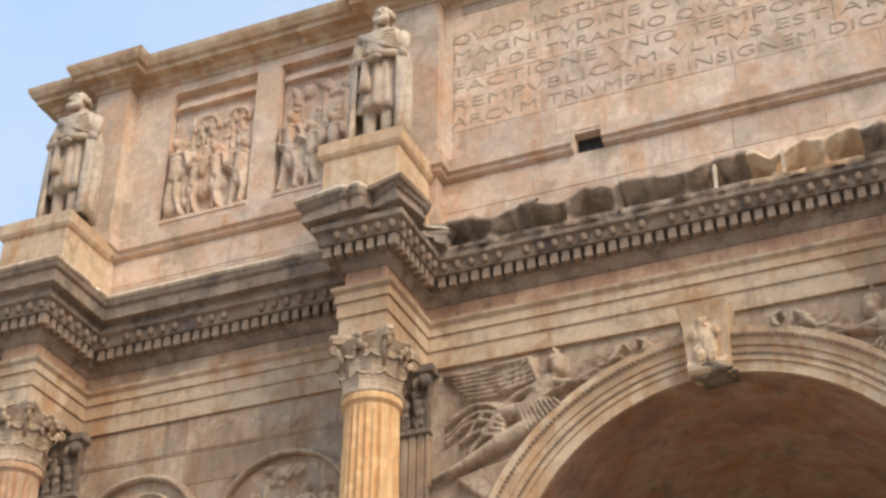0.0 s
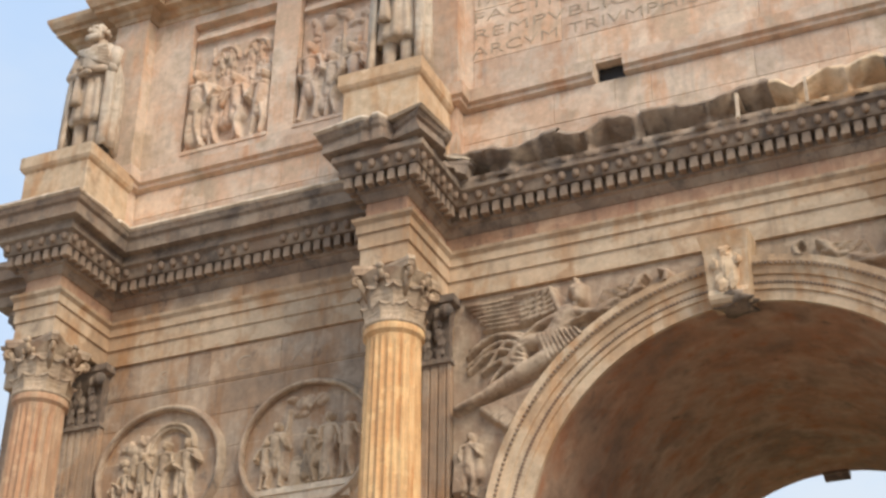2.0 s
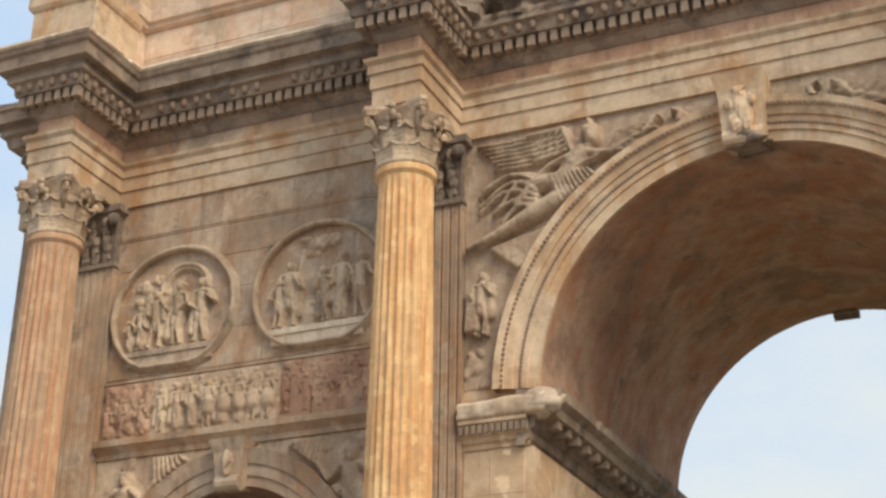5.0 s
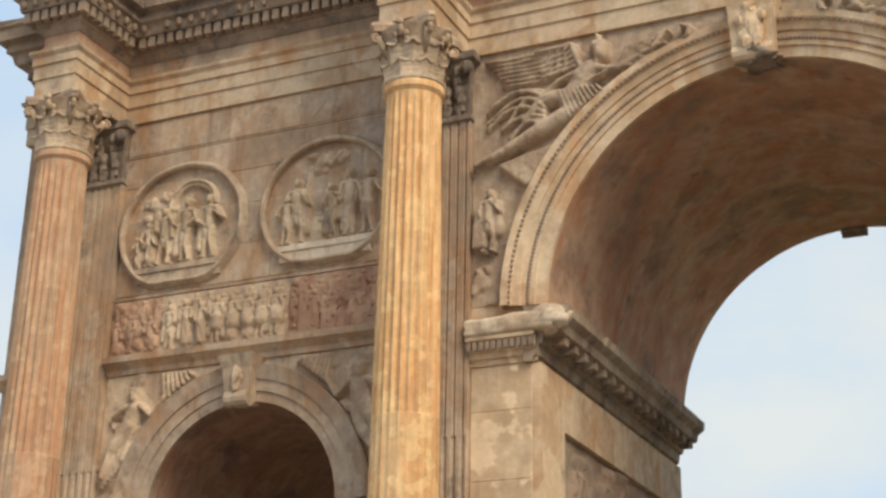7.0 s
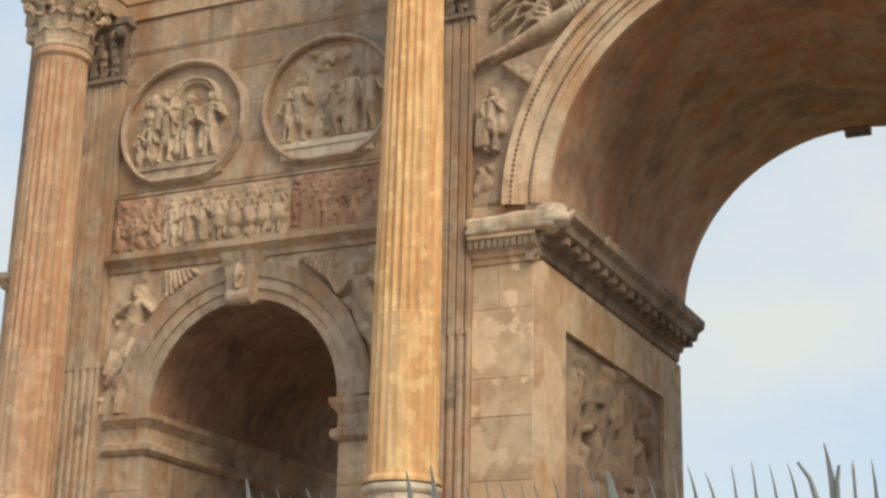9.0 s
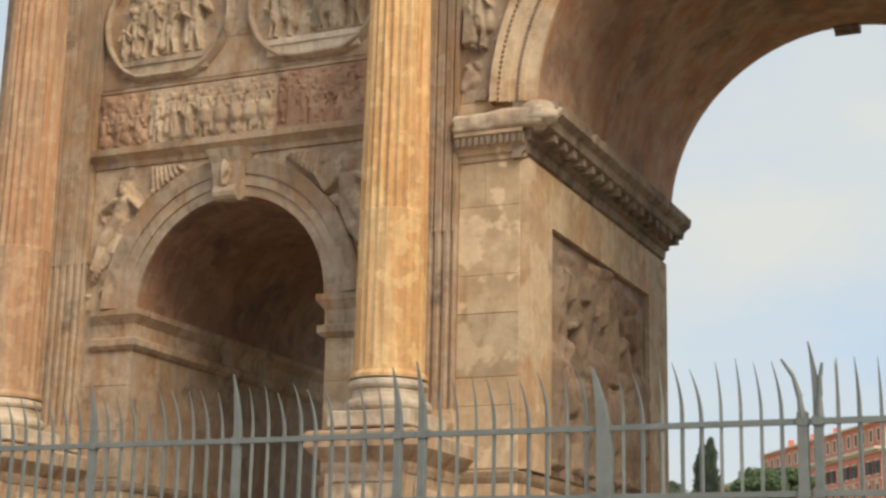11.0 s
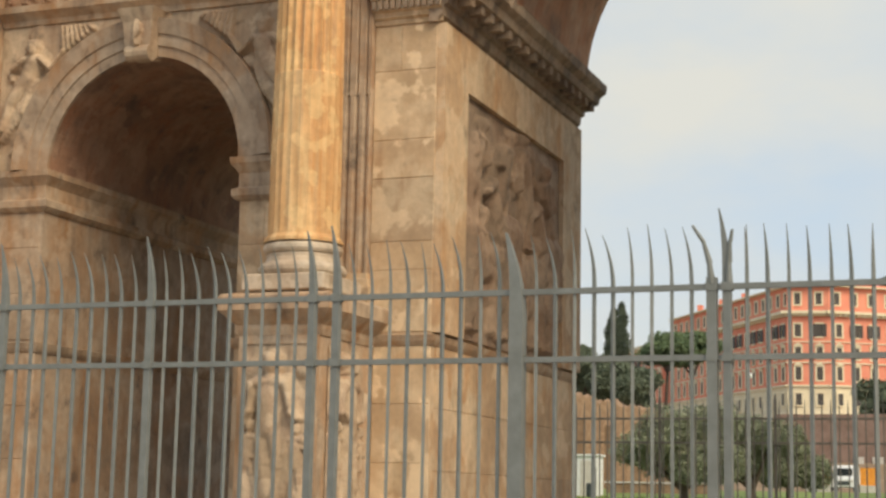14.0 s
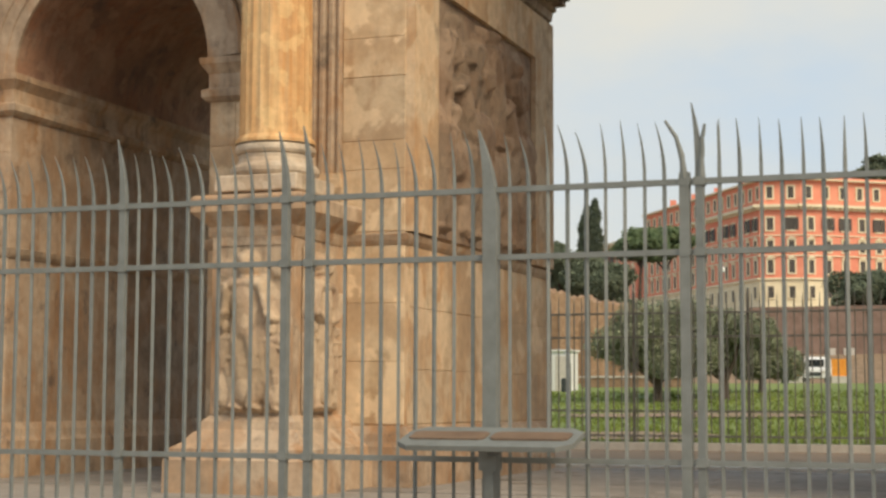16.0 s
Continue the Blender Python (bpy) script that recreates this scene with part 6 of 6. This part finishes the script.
rings(bm, [[(-0.95 * s, yy, 0.35), (0.95 * s, yy, 0.35), (0.95 * s, yy, zz * 0.55), (0.85 * s, yy, zz), (-0.85 * s, yy, zz), (-0.95 * s, yy, zz * 0.55)] for yy, zz, s in ((-2.3, 0.95, 0.92), (-2.2, 1.1, 1.0), (-1.6, 1.2, 1.0), (-0.9, 2.1, 1.0), (2.2, 2.15, 1.0), (2.3, 2.0, 0.95))], True, True)
part("body", bm, WHITE, van)
part("windscreen", boxes((-0.75, 0.75, -1.62, -1.3, 1.28, 1.85)), GLASS, van)
part("grille", boxes((-0.6, 0.6, -2.34, -2.28, 0.5, 0.8)), BIN, van)
for s in (-1, 1):
    part("headlight", boxes((s * 0.75 - 0.14, s * 0.75 + 0.14, -2.34, -2.25, 0.72, 0.92)), KERB, van)
    for yy in (-1.5, 1.5):
        bm = bmesh.new()
        tube(bm, (s * 0.78, yy, 0.34), (s * 0.97, yy, 0.34), 0.34, 0.34, 16)
        part("wheel", bm, BIN, van)
# street lamp by the building
x, y = sight(-10.2, 120)
lamp = thing("street_lamp", "thin grey street lamp with a pale globe", "lamp", (x, y, 2.3))
bm = bmesh.new()
lathe(bm, [(0.09, 0), (0.07, 0.4), (0.045, 1.0), (0.035, 8.4)], 8)
part("pole", bm, IRON, lamp)
bm = bmesh.new()
ball(bm, (0, 0, 8.6), (0.24, 0.24, 0.26), 10, 7)
part("globe", bm, WHITE, lamp)

# ---- the red building ----
RED = plain("red_plaster", (0.70, 0.24, 0.16), (0.80, 0.33, 0.22), 0.35, 0.85)
CREAM = plain("cream_stone", (0.70, 0.61, 0.42), (0.80, 0.72, 0.53), 0.5, 0.85)
SHUTTER = plain("dark_shutter", (0.05, 0.045, 0.04), (0.09, 0.08, 0.07), 3.0, 0.6)
house = thing("apartment_building", "large red plastered apartment building with cream window frames and bands", "building", (*sight(-8.8, 285), 11.3))
house.scale = (1, 1, 0.85)


def facade(origin, direction, length, cols, low):
    """One street front: walls, bands, rows of framed windows."""
    d = Vector((*direction, 0)).normalized()
    ang = math.atan2(d.y, d.x)
    m = Matrix.Translation(origin) @ Matrix.Rotation(ang, 4, "Z")

    def put(name, bm, mat, parent=None, label=""):
        bmesh.ops.transform(bm, matrix=m, verts=bm.verts)
        return part(name, bm, mat, parent or house, label)
    put("wall", boxes((0, length, 0, 16, 13.4, 27.6)), RED)
    put("ground_storey", boxes((0, length, -0.15, 16, -4.0, 13.0)), CREAM, None, "cream rendered lower storeys")
    if not low:
        put("attic_storey", boxes((0, length, 0.6, 15, 28.7, 34.0)), RED)
        put("roof_parapet", boxes((0, length * 0.55, 2.0, 14, 34.0, 35.0)), RED)
    for z0, z1, p in ((13.0, 13.4, 0.5), (17.9, 18.15, 0.25), (22.2, 22.4, 0.2), (27.6, 28.1, 0.5), (28.1, 28.7, 1.1), (33.9, 34.2, 0.4))[:5 if low else 6]:
        put("band", boxes((-p, length, -p, 1.0, z0, z1)), CREAM)
    bm = bmesh.new()
    for i in range(int(length / 1.2)):
        box(bm, i * 1.2 + 0.2, i * 1.2 + 0.55, -0.9, 0.0, 27.75, 28.08)
    tagged(put("cornice_bracket", bm, CREAM), kind="stuff")
    pitch = length / cols
    for r, (z, h, w) in enumerate(((9.2, 2.4, 1.0), (14.4, 2.7, 1.0), (18.9, 2.3, 1.0), (23.4, 2.6, 1.1), (30.2, 2.4, 1.0), (4.4, 2.6, 1.0))):
        if low and r == 4:
            continue
        for c in range(cols):
            cx = pitch * (c + 0.5)
            yy = 0.6 if r == 4 else -0.15 if r in (0, 5) else 0.0
            fr = put("window", boxes((cx - w / 2 - 0.3, cx - w / 2, yy - 0.15, yy, z - 0.3, z + h + 0.35), (cx + w / 2, cx + w / 2 + 0.3, yy - 0.15, yy, z - 0.3, z + h + 0.35), (cx - w / 2, cx + w / 2, yy - 0.15, yy, z + h, z + h + 0.35), (cx - w / 2, cx + w / 2, yy - 0.2, yy, z - 0.3, z)), CREAM)
            put("shutter", boxes((cx - w / 2, cx + w / 2, yy - 0.06, yy + 0.02, z, z + h)), SHUTTER, fr)
            if r in (1, 2):
                bm = bmesh.new()
                rings(bm, [[(cx - w / 2 - 0.45, y_, z + h + 0.35), (cx + w / 2 + 0.45, y_, z + h + 0.35), (cx, y_, z + h + 0.95)] for y_ in (yy - 0.3, yy)], True, True)
                put("pediment", bm, CREAM, fr)
            if r == 3 and c % 3:
                for s in (-1, 1):
                    q = cx + s * (w / 2 + 0.35)
                    put("open_shutter", boxes((q - 0.35, q + 0.35, yy - 0.24, yy - 0.16, z, z + h)), SHUTTER, fr)


left_len, right_len = 58.0, 48.0
ld = Vector((-0.55, 0.835)).normalized()
facade(Vector((0, 0, 0)) + Vector((ld.x, ld.y, 0)) * left_len, (-ld.x, -ld.y), left_len, 18, False)
facade(Vector((ld.x, ld.y, 0)) * (left_len + 34) + Vector((-1.5, -1.0, 0)), (-ld.x, -ld.y), 34.0, 10, True)
facade(Vector((0, 0, 0)), (0.985, 0.17), 7.4, 2, False)
facade(Vector((7.29, 1.26, 0)), (0.80, 0.60), right_len, 14, False)
for i in range(4):
    part("chimney", boxes((-6 - i * 6, -5 - i * 6, 14 + i * 8, 15.4 + i * 8, 33.0, 36.2)), RED, house)
